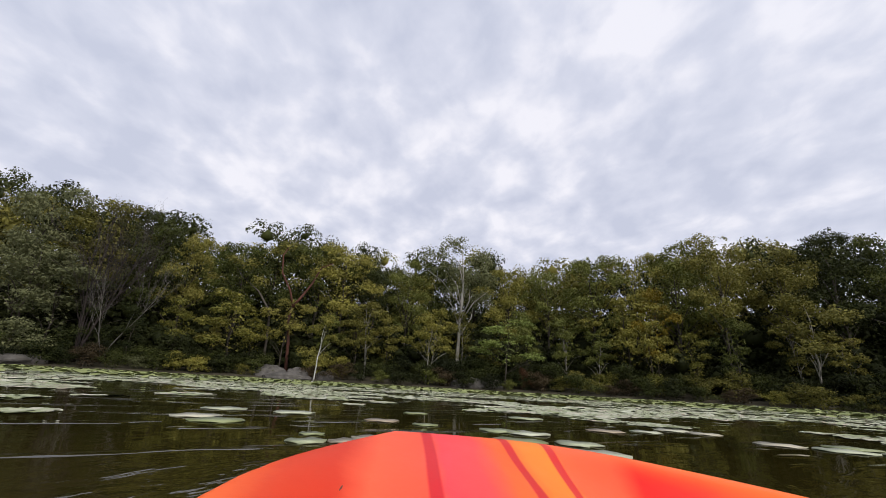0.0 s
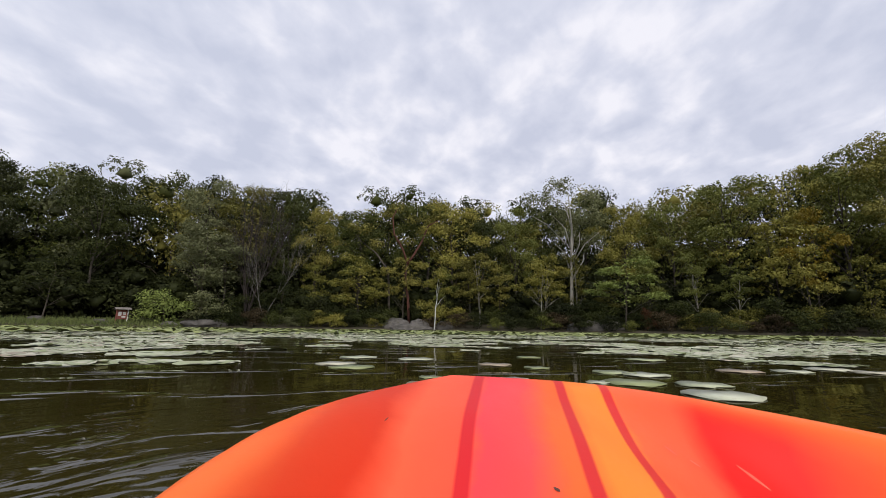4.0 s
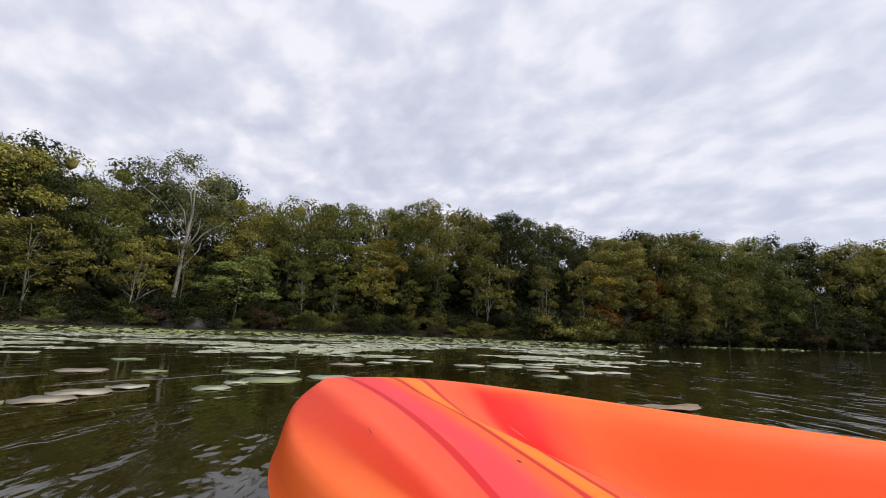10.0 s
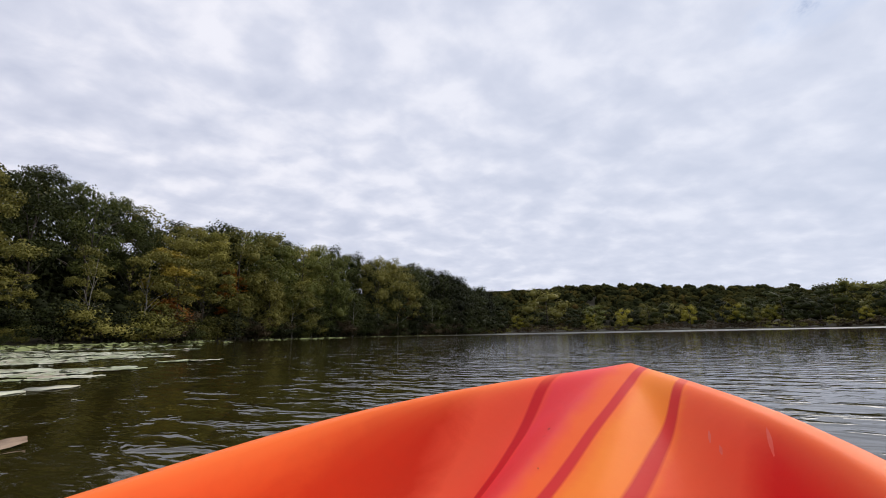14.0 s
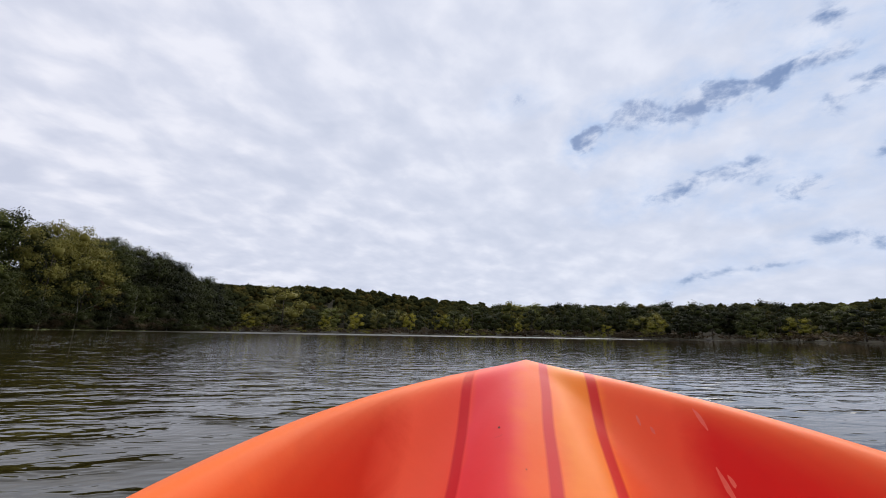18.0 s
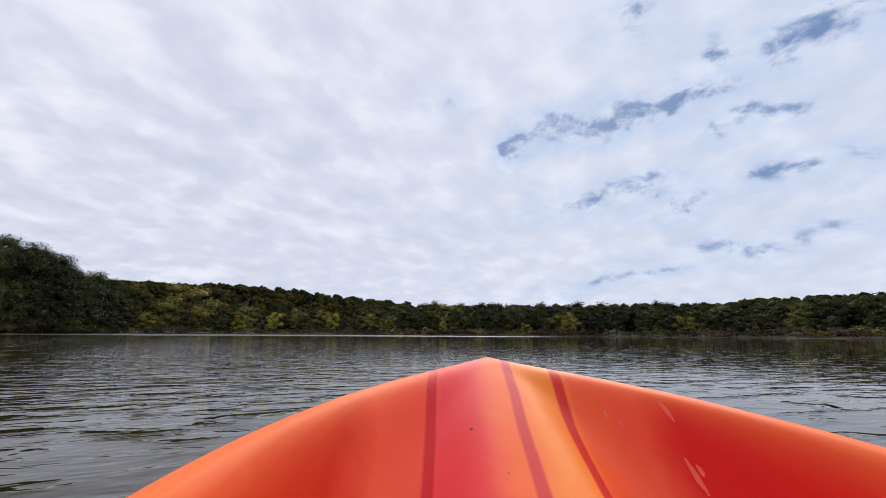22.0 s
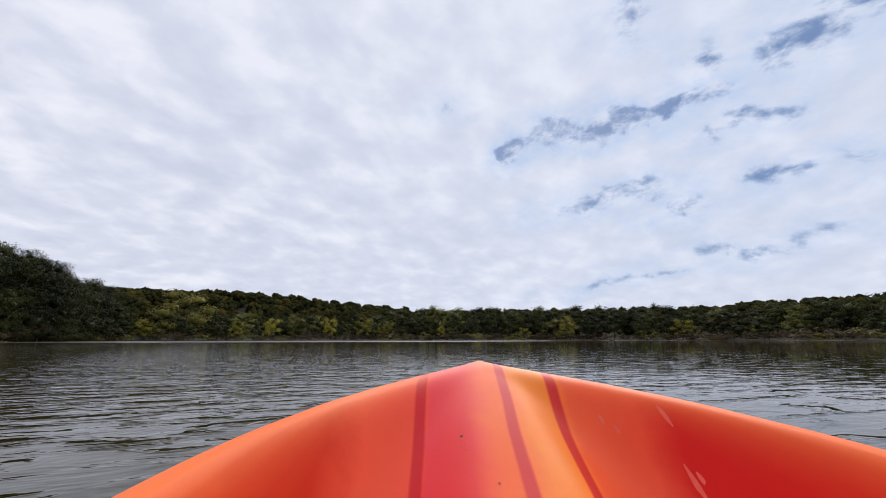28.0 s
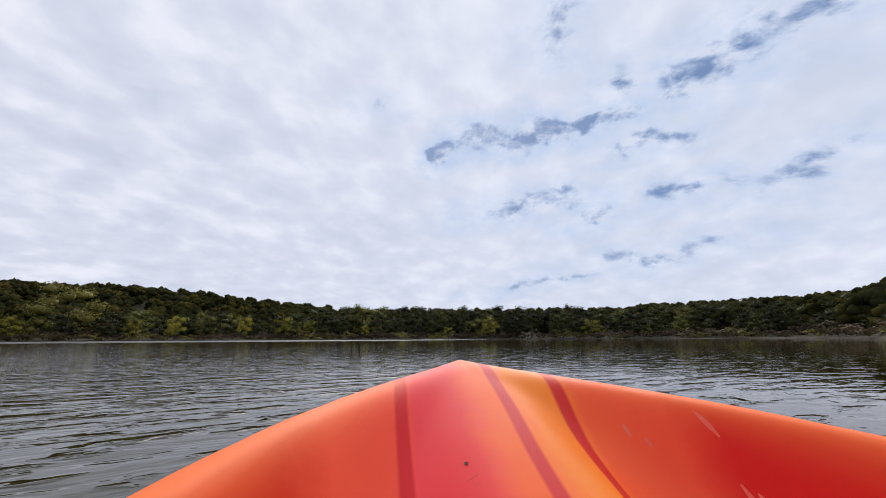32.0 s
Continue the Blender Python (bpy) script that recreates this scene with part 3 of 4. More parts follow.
    if inner:
        # older, larger leaves fill the shaded heart of the crown
        v2, f2 = leaves(rng, core, [spread * 0.5, spread * 0.54, spread * 0.42], [inner * 2] * 3, leaf * 1.35, 0.9)
        v, f = np.concatenate([v, v2]), np.concatenate([f, f2 + len(v)])
    if heart:
        v2, f2 = hearts(rng, knots, [s * heart for s in girth], 0, 0.75)
        v, f = np.concatenate([v, v2]), np.concatenate([f, f2 + len(v)])
    v[:, 2] *= height / np.percentile(v[:, 2], 99.7)
    return mesh_of("trunk", tv, tf, True), mesh_from_arrays("crown", v, f)


def tree_thing(name, meshes, bark, leaf_mat, label, category="tree", group=""):
    root = new(name)
    part("trunk", meshes[0], bark, root)
    part("crown", meshes[1], leaf_mat, root)
    return tagged(root, label=label, category=category, group=group)


def plant(root, m, leaf_mat=None, label="", bark=None, group=""):
    """A copy of a grown tree at a pose, with leaves of its own colour."""
    ob = copy_thing(root, m)
    for c in ob.children:
        mat = leaf_mat if c.name.startswith("crown") else bark
        if mat:
            c.material_slots[0].link = "OBJECT"
            c.material_slots[0].material = mat
    return tagged(ob, label=label, group=group)


def polar(bearing, r):
    """Plan position from a bearing in degrees, counted to the left of north, and a distance."""
    a = radians(bearing)
    return -r * math.sin(a), r * math.cos(a)


def table(rows, x):
    """Linear interpolation in a table of pairs that falls in its first column."""
    if x >= rows[0][0]:
        return rows[0][1]
    for (a, va), (b, vb) in zip(rows, rows[1:]):
        if x >= b:
            return vb + (va - vb) * (x - b) / (a - b)
    return rows[-1][1]


# distance of the water's edge, and how high the woods stand over the water (degrees), by bearing
SHORE = [(166, 125), (120, 100), (80, 72), (60, 64), (40, 60), (10, 57), (-20, 56), (-40, 58), (-50, 63), (-60, 74), (-70, 88), (-80, 106),
         (-88, 126), (-93, 158), (-96, 205), (-110, 225), (-130, 240), (-150, 235), (-170, 225), (-184, 190), (-194, 125)]
CREST = [(80, 15.6), (64, 16.2), (56, 16.6), (48, 18.2), (42, 18.0), (35, 17.7), (31, 16.1), (26, 17.1), (22, 19.1), (15, 17.9), (8, 16.1), (4, 17.5), (-1, 20.0), (-7, 17.1), (-12, 15.2), (-17, 17.9), (-24, 17.1), (-32, 18.1), (-39, 17.4), (-46, 17.5), (-51, 15.0), (-57, 14.0), (-63, 13.6), (-70, 12.6), (-79, 11.1), (-83, 10.4), (-86, 9.8), (-89, 9.0), (-92, 7.4), (-95, 5.7)]
FAR = [(-90, 5.8), (-102, 6.0), (-108, 6.2), (-114, 6.05), (-121, 5.5), (-126, 4.95), (-132, 4.6), (-143, 4.55), (-155, 4.5), (-162, 4.4), (-170, 4.4), (-180, 4.45), (-188, 4.5), (-191, 4.75), (-194, 5.3)]


def shore(b):
    return table(SHORE, b if b <= 166 else b - 360)


def rise(b, past):
    """Height of the land so many metres behind the water's edge."""
    if past < 0:
        return max(-2.5, past * 0.25)
    near = 0.35 * min(past, 1) + 0.10 * min(max(past - 1, 0), 12) + 0.30 * min(max(past - 13, 0), 40)
    if -96 >= b >= -200:
        hill = max(0.0, (table(FAR, b) - 3.3)) * 14
        near = 0.3 * min(past, 1) + 0.02 * min(past, 90) + hill * min(max((past - 70) / 150, 0), 1)
    return near


# ---- water, ground ----
def build_setting():
    ring, verts, faces = 96, [(0, 0, 0)], []
    radii = [3, 30, 200, 900, 4000]
    for r in radii:
        for k in range(ring):
            verts.append((r * math.cos(6.28318 * k / ring), r * math.sin(6.28318 * k / ring), 0))
    for k in range(ring):
        faces.append((0, 1 + k, 1 + (k + 1) % ring))
    for j in range(len(radii) - 1):
        for k in range(ring):
            a, n = 1 + j * ring, (k + 1) % ring
            faces.append((a + k, a + ring + k, a + ring + n, a + n))
    tagged(part("water", mesh_of("water", verts, faces), M_WATER), "dark green-brown rippled lake water under an overcast sky", "lake", kind="structure")
    steps = [-40, -8, -2, -0.4, 0.3, 1.2, 3, 6, 10, 15, 22, 32, 45, 60, 80, 110, 150, 200, 260, 400, 900, 4000]
    verts, faces, n = [], [], 240
    for k in range(n):
        b = 166 - 360 * k / n
        for s in steps:
            x, y = polar(b, shore(b) + s)
            z = rise(b, s) if s <= 400 else rise(b, 400) * (0.8 if s < 2000 else 0.2)
            if s > 0.5:
                z += 0.35 * noise.noise(Vector((x * 0.2, y * 0.2, 0))) * min(s / 6, 1)
            verts.append((x, y, z))
    m = len(steps)
    for k in range(n):
        for j in range(m - 1):
            a, c = k * m + j, ((k + 1) % n) * m + j
            faces.append((a, a + 1, c + 1, c))
    tagged(part("ground", mesh_of("ground", verts, faces, True), M_GROUND), "brown leaf-littered wooded bank rising from the lake", "ground", kind="structure")


build_setting()


# ---- kayak ----
KAYAK_TURN = -131.0
BEAM = 0.435


def smooth(a, b, x):
    k = min(max((x - a) / (b - a), 0), 1)
    return k * k * (3 - 2 * k)


def half_length(s):
    return 1.009 if s > 0 else 1.081


def half_width(s):
    power, full = (3.482, 0.937) if s > 0 else (4.2, 0.42)
    return BEAM * max(0.0, 1 - (abs(s) / half_length(s)) ** power) ** full


def rim_height(s):
    if s > 0:
        return 0.201 + 0.130 * min(max((s - 0.008) / 1.001, 0), 1) ** 1.268
    return 0.201 + 0.105 * min(max((-s - 0.1) / 0.981, 0), 1) ** 1.248


def deck_height(s, u):
    """Height of the moulded deck: a rolled gunwale, a trough inside it and a raised middle panel."""
    a, rim, w, long_ = abs(u), rim_height(s), half_width(s), half_length(s)
    inset = w * (1 - a)
    bowl = 0.172 * smooth(long_ * 0.985, long_ * 0.50, abs(s))
    z = rim - 0.025 * (1 - smooth(0.0, 0.03, inset)) ** 2
    z -= bowl * 0.50 * smooth(0.045, 0.12, inset)
    z -= bowl * 0.48 * smooth(0.050, 0.15, inset) * smooth(0.12, 0.46, a)
    z += 0.010 * (1 - a * a) * smooth(0.8, 1.1, abs(s))
    return z


def build_kayak():
    root = new("kayak")
    root.matrix_world = pose(0, 0, 0, 0, 0, KAYAK_TURN + 90)
    ns, nu = 120, 56
    st = [half_length(i - ns / 2) * math.sin(math.pi / 2 * (2 * i / ns - 1)) * 0.9995 for i in range(ns + 1)]
    dv, df, band = [], [], []
    for s in st:
        w = max(half_width(s), 0.004)
        fade = smooth(0.97, 0.80, abs(s) / half_length(s))
        for j in range(nu + 1):
            u = math.sin(math.pi / 2 * (2 * j / nu - 1))
            u = 0.5 * u + 0.5 * (2 * j / nu - 1)
            dv.append((s, w * u, deck_height(s, u)))
            band.append(fade * smooth(0.085, 0.035, w * (1 - abs(u))))
    for i in range(ns):
        for j in range(nu):
            a = i * (nu + 1) + j
            df.append((a, a + nu + 1, a + nu + 2, a + 1))
    deck = mesh_of("deck", dv, df, True)
    deck.attributes.new("gunwale", "FLOAT", "POINT").data.foreach_set("value", band)
    part("deck", deck, M_KAYAK, root, "orange, red and yellow swirled plastic deck")
    hv, hf, nh = [], [], 20
    for s in st:
        w = max(half_width(s), 0.004)
        top = rim_height(s) - 0.0252
        keel = -0.10 + 0.27 * smooth(0.70, 1.0, abs(s) / half_length(s))
        for j in range(nh + 1):
            q = math.pi * j / nh
            cy, cz = math.cos(q), math.sin(q)
            hv.append((s * (1 - 0.05 * cz * smooth(0.66, 1.0, abs(s) / half_length(s))), w * (abs(cy) ** 0.55) * (1 if cy > 0 else -1) * 1.0, top - (top - keel) * cz ** 0.8))
    for i in range(ns):
        for j in range(nh):
            a = i * (nh + 1) + j
            hf.append((a, a + 1, a + nh + 2, a + nh + 1))
    hull = mesh_of("hull", hv, hf, True)
    hull.attributes.new("gunwale", "FLOAT", "POINT").data.foreach_set("value", [1.0] * len(hv))
    part("hull", hull, M_KAYAK, root)
    # scuffs and a small dark nick in the plastic, as thin raised slivers that follow the deck
    pale = rough_material("scuffed_plastic", (0.82, 0.09, 0.05), (0.86, 0.20, 0.13), 60, 0.7, 0.1, 0.001)
    nick = rough_material("dark_nick", (0.06, 0.02, 0.015), (0.14, 0.05, 0.03), 60, 0.8, 0.1, 0.001)
    for end in (1, -1):
        for name, mat, s0, v0, s1, v1, wide in (("scratch", pale, 0.862, -0.216, 0.834, -0.221, 0.0016), ("scuff", pale, 0.812, -0.215, 0.772, -0.222, 0.0018), ("scuff", pale, 0.800, -0.222, 0.786, -0.226, 0.0012),
                                                ("nick", nick, 0.873, 0.066, 0.868, 0.065, 0.0016), ("nick", nick, 0.852, 0.074, 0.850, 0.058, 0.0010), ("nick", nick, 0.842, 0.068, 0.841, 0.060, 0.0007), ("nick", nick, 0.80, -0.18, 0.797, -0.181, 0.0008),
                                                ("nick", nick, 0.775, 0.035, 0.772, 0.034, 0.0007), ("scuff", pale, 0.905, -0.150, 0.893, -0.152, 0.0014), ("scuff", pale, 0.885, -0.163, 0.876, -0.166, 0.0014), ("nick", nick, 0.995, 0.150, 0.990, 0.156, 0.0008),
                                                ("scuff", pale, 0.782, -0.105, 0.770, -0.107, 0.0012), ("scratch", pale, 0.70, 0.10, 0.69, 0.095, 0.0010)):
            sv, n = [], 6
            for i in range(n + 1):
                k = i / n
                s, v = s0 + (s1 - s0) * k - (0.10 if end > 0 else 0), v0 + (v1 - v0) * k - (0 if end > 0 else 0.02)
                half = wide * (0.25 + math.sin(math.pi * min(max(k, 0.02), 0.98)))
                for q in (-half, half):
                    sv.append((s * end, (v + q) * end, deck_height(s * end, (v + q) / half_width(s * end)) + 0.0006))
            part(name, mesh_of(name, sv, [(2 * i, 2 * i + 1, 2 * i + 3, 2 * i + 2) for i in range(n)], True), mat, root)
    return tagged(root, "orange, red and yellow swirled plastic kayak afloat on the lake", "kayak")


build_kayak()


# ---- trees: grown once, then planted ----
WORDS = {"dark_green_leaves": "dark green", "shaded_green_leaves": "shade-darkened green", "green_leaves": "green", "olive_leaves": "olive green", "yellow_green_leaves": "yellow-green", "golden_leaves": "golden yellow",
         "orange_leaves": "orange autumn", "grey_green_leaves": "grey-green", "brown_brush": "brown", "russet_leaves": "dull red-brown", "pale_yellow_leaves": "pale yellow-green"}
stock = pose(0, 0, -400)
TALL = [tree_thing("tree", grow(10 + i, 18, 4.8, (0.20, 0.26, 0.16, 0.24, 0.20, 0.28)[i], 70, 150, 0.21, 0.21, 0.03, 0.55, ("round", "round", "vase", "round", "vase", "cone")[i], 0.23, limbs=14, inner=170, sprigs=22), M_BARK, L_GREEN, "tall green tree") for i in range(6)]
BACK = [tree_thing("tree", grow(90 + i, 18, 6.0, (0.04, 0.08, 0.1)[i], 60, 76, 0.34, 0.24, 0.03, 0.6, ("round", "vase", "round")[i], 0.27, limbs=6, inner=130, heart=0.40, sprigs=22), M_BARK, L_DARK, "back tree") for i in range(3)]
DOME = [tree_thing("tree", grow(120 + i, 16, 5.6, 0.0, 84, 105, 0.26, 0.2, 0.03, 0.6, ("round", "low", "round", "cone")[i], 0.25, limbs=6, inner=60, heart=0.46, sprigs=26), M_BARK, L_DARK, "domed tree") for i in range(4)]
UNDER = [tree_thing("shrub", grow(95 + i, 3.2, 2.3, 0.0, 20, 34, 0.22, 0.05, 0.04, 0.6, "low", 0.34, limbs=3, heart=0.7), M_BARK, L_DARK, "shrub", "shrub") for i in range(3)]
YOUNG = [tree_thing("tree", grow(30 + i, 9, 2.6, (0.14, 0.20, 0.06, 0.26)[i], 40, 100, 0.165, 0.085, 0.05, 0.42, ("round", "cone", "low", "vase")[i], 0.27, limbs=11, inner=40), M_BARK, L_LIME, "young tree") for i in range(4)]
BUSH = [tree_thing("shrub", grow(50 + i, 3.2, 2.2, 0.0, 22, 100, 0.15, 0.05, 0.04, 0.5, "low", 0.34, limbs=6), M_BARK, L_OLIVE, "shrub", "shrub") for i in range(5)]
DISTANT = [tree_thing("tree", grow(70 + i, 14, 5.2, (0.05, 0.1, 0.02, 0.05)[i], 54, 30, 0.42, 0.2, 0.02, 0.7, ("round", "vase", "cone", "round")[i], 0.27, limbs=3, sides=5, inner=0, sprigs=10, heart=0.74), M_BARK, L_OLIVE, "far tree") for i in range(4)]
THICKET = [tree_thing("shrub", grow(80 + i, 2.4, 2.6, 0.0, 10, 34, 0.42, 0.05, 0.02, 0.5, "low", 0.38, limbs=3, sides=4, inner=0, sprigs=5), M_BARK, L_BRUSH, "brush", "shrub") for i in range(3)]
SYCAMORE = tree_thing("tree", grow(201, 18, 5.2, 0.34, 44, 170, 0.20, 0.26, 0.02, 0.6, "vase", 0.25, limbs=11, inner=0), M_PALE, L_GREEN, "sycamore")
BIRCH = tree_thing("tree", grow(206, 9, 1.9, 0.42, 24, 110, 0.17, 0.10, 0.06, 0.6, "round", 0.34, limbs=3, inner=0), M_WHITE, L_LIME, "birch")
originals = [SYCAMORE, BIRCH] + BACK + DOME + UNDER + TALL + YOUNG + BUSH + DISTANT + THICKET
rng = random.Random(5)


def stand(root, bearing, r, height, own, leaf_mat, label, wide=1.0, bark=None, sink=0.0, group="", lean=(0, 0)):
    x, y = polar(bearing, r)
    z = max(rise(bearing if bearing <= 166 else bearing - 360, r - shore(bearing)), 0.0) - 0.15 - sink
    k = height / own
    m = pose(x, y, z, lean[0], lean[1], rng.random() * 360) @ Matrix.Diagonal((k * wide, k * wide, k, 1))
    return plant(root, m, leaf_mat, label, bark, group)


def choose(b, low=False):
    """Leaf colour by stretch of the bank."""
    q = rng.random()
    if b > 36:
        if b > 52:
            return L_SHADED if q < 0.08 else L_DARK if q < 0.32 else L_GREY if q < 0.7 else L_GREEN
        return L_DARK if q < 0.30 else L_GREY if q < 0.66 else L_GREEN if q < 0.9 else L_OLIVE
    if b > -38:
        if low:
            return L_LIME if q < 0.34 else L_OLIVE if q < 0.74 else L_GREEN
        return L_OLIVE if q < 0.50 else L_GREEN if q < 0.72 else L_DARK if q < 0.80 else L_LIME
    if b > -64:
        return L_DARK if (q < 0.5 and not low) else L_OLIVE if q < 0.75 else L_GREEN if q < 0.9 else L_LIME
    # darkened leaves put the backlit headland's shade into the colour
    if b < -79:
        return L_SHADED if q < 0.30 else L_DARK if q < 0.80 else L_RUSSET if q < 0.84 else L_OLIVE if b > -84 else L_DARK
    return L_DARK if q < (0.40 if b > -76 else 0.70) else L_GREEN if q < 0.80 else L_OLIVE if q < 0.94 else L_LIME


def near_bank():
    low = []
    # ranks of growth, by distance behind the water's edge
    for past, gap_m, rank in ((1.2, 2.1, "shrub"), (3.6, 2.8, "thicket"), (5.0, 5.2, "young"), (8.5, 2.6, "fill"), (10.5, 5.6, "tall"), (14, 2.8, "fill"), (20, 6.0, "back"), (25, 3.2, "fill"), (31, 7, "back")):
        b = 78.0
        while b > -95.5:
            r = shore(b) + past + rng.uniform(-1.2, 1.8) * (1 if past > 2 else 0.5)
            head = b < -58
            step = gap_m * rng.uniform(0.75, 1.3) * (1.4 if head and rank in ("young", "tall") else 1)
            slope = abs(shore(b - 1) - shore(b)) / radians(1)
            b -= math.degrees(step / math.hypot(r, slope))
            if -5.0 < b - 53.8 < 7 and rank in ("shrub", "thicket", "young"):
                continue
            base = max(rise(b, r - shore(b)), 0)
            if rank == "tall" and rng.random() < 0.12:
                continue
            if rank == "tall" and (19 < b < 25.5 or -4 < b < 2):
                continue
            if rank == "shrub":
                if 47 < b < 70 or 19 < b < 23.5:
                    continue
                q = rng.random()
                # dark leaf shares paint in the shade at the foot of the trees
                mat = L_BRUSH if q < 0.25 else L_SHADED if q < 0.45 else L_DARK if q < 0.68 else choose(b, True)
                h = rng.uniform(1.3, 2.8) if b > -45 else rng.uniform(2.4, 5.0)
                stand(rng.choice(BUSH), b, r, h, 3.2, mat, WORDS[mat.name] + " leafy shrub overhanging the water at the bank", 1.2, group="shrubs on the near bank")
            elif rank == "thicket":
                if 46 < b < 62 or 19.5 < b < 23:
                    continue
                # two thirds take dark leaves to imitate shade low on the bank
                mat = rng.choice((L_SHADED, L_DARK)) if rng.random() < 0.66 else choose(b, True)
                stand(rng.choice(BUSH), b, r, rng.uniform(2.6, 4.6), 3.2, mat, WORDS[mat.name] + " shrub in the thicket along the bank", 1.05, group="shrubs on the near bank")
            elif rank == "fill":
                # filler shrubs added to close the sky gaps under the crowns
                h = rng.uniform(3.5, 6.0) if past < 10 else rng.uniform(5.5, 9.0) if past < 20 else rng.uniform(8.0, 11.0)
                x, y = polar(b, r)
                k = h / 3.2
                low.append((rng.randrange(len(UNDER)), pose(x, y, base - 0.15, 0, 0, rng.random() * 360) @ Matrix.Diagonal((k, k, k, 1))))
            elif rank == "young":
                mat = choose(b, True)
                h = rng.uniform(6.5, 11.0) if b > -45 else rng.uniform(8.0, 12.5)
                stand(rng.choice(DOME if head else YOUNG), b, r, h, 16 if head else 9, mat, WORDS[mat.name] + (" domed tree hanging over the water" if head else " young slender tree on the wooded bank"), rng.uniform(0.85, 1.15), M_PALE if rng.random() < 0.55 else None, group="young trees on the near bank")
            else:
                top = r * math.tan(radians(table(CREST, b))) * (rng.uniform(0.93, 1.08) if rank == "tall" else rng.uniform(0.89, 1.03))
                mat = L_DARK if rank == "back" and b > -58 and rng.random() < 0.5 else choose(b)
                h = max(9.0, top - base)
                kind, own = (DOME, 16) if head else (TALL, 18) if rank == "tall" else (BACK, 18)
                stand(rng.choice(kind), b, r, h, own, mat, "tall " + WORDS[mat.name] + " broadleaf tree in the woods behind the bank", rng.uniform(0.78, 1.1), group="tall trees on the near bank")
    # the filler undergrowth as one mass, its leaf colour darkened to imitate shade
    arrays = []
    for root in UNDER:
        me = [c for c in root.children if c.name.startswith("crown")][0].data
        v, f = np.empty(len(me.vertices) * 3, np.float32), np.empty(len(me.loops), np.int32)
        me.vertices.foreach_get("co", v)
        me.loops.foreach_get("vertex_index", f)
        arrays.append((v.reshape(-1, 3), f.reshape(-1, 3)))
    vs, fs, at = [], [], 0
    for i, m in low:
        v, f = arrays[i]
        q = np.array(m)
        vs.append(v @ q[:3, :3].T + q[:3, 3])
        fs.append(f + at)
        at += len(v)
    tagged(part("undergrowth", mesh_from_arrays("undergrowth", np.concatenate(vs), np.concatenate(fs)), L_SHADED), "undergrowth filling the woods, its green darkened to imitate shade", "undergrowth", kind="stuff")


near_bank()


# single trees that stand out on the near bank
def landmark(bearing, past, top_deg, stock_tree, own, mat, label, wide=1.0, bark=None, lean=(0, 0)):
    r = shore(bearing) + past
    h = r * math.tan(radians(top_deg)) - max(rise(bearing, past), 0) + 0.2
    return stand(stock_tree, bearing, r, h, own, mat, label, wide, bark, 0, "", lean)


landmark(-1.2, 7, 20.9, SYCAMORE, 18, L_GREY, "tall pale-trunked sycamore with open green crown", 1.0, M_PALE)
landmark(17.4, 0.3, 8.6, BIRCH, 9, L_LIME, "slim white-barked birch leaning over the water's edge", 1.0, M_WHITE)
landmark(2.9, 3.5, 10.5, YOUNG[1], 9, L_LIME, "bright yellow-green young tree on the bank", 1.0, M_PALE)
landmark(11.0, 4, 11.0, YOUNG[0], 9, L_OLIVE, "thin olive-leaved young tree with a pale stem", 1.1, M_PALE)
landmark(-7.6, 2.5, 9.5, YOUNG[1], 9, L_FRESH, "fresh green conical young tree on the bank", 1.5)
landmark(-26.3, 6, 13.2, YOUNG[0], 9, L_GOLD, "golden yellow maple among green trees", 0.72)
landmark(-23.5, 7, 12.6, YOUNG[2], 9, L_LIME, "yellow-green tree beside the golden maple", 1.2)
landmark(-41.0, 4, 11.5, YOUNG[3], 9, L_OLIVE, "olive-leaved sycamore with a white forked trunk", 1.2, M_PALE, (0, 4))
landmark(-56.3, 4, 10.5, YOUNG[0], 9, L_GOLD, "yellowing tree with orange lower boughs", 1.3)
landmark(-62.6, 6, 8.8, YOUNG[2], 9, L_RUST, "orange autumn maple among green trees", 0.9)
landmark(-56.8, 2, 5.0, BUSH[1], 3.2, L_RUST, "orange autumn shrub at the water's edge", 0.8)
landmark(-59.5, 6, 12.0, TALL[1], 18, L_LIME, "tall yellow-green tree on the bank", 1.0)
landmark(28.0, 5, 10.0, YOUNG[2], 9, L_LIME, "broad yellow-green young tree on the bank", 1.5)
landmark(-10.0, 1.9, 3.3, BUSH[2], 3.2, L_RUSSET, "small red-leaved shrub in the undergrowth", 0.4)
landmark(50.0, 2.8, 4.2, BUSH[3], 3.2, L_FRESH, "light green domed shrub beside the notice board", 1.15)
landmark(46.5, 6, 12.5, TALL[3], 18, L_GREY, "grey-green willow with a rounded crown", 1.25)
landmark(44.0, 5, 10.5, YOUNG[2], 9, L_GREY, "grey-green willow with drooping boughs", 1.5)
landmark(60.0, 6, 7.0, YOUNG[1], 9, L_DARK, "dark green fir-like tree in deep shade", 1.4)
landmark(-71.0, 4, 8.0, YOUNG[2], 9, L_LIME, "yellow-green tree low on the bank", 1.5)
landmark(-85.5, 4.5, 5.4, YOUNG[0], 9, L_RUSSET, "dull red-brown maple among dark trees", 0.9)
landmark(-82.5, 4, 6.5, TALL[0], 18, L_DARK, "dark green tree at the water's edge", 1.1)


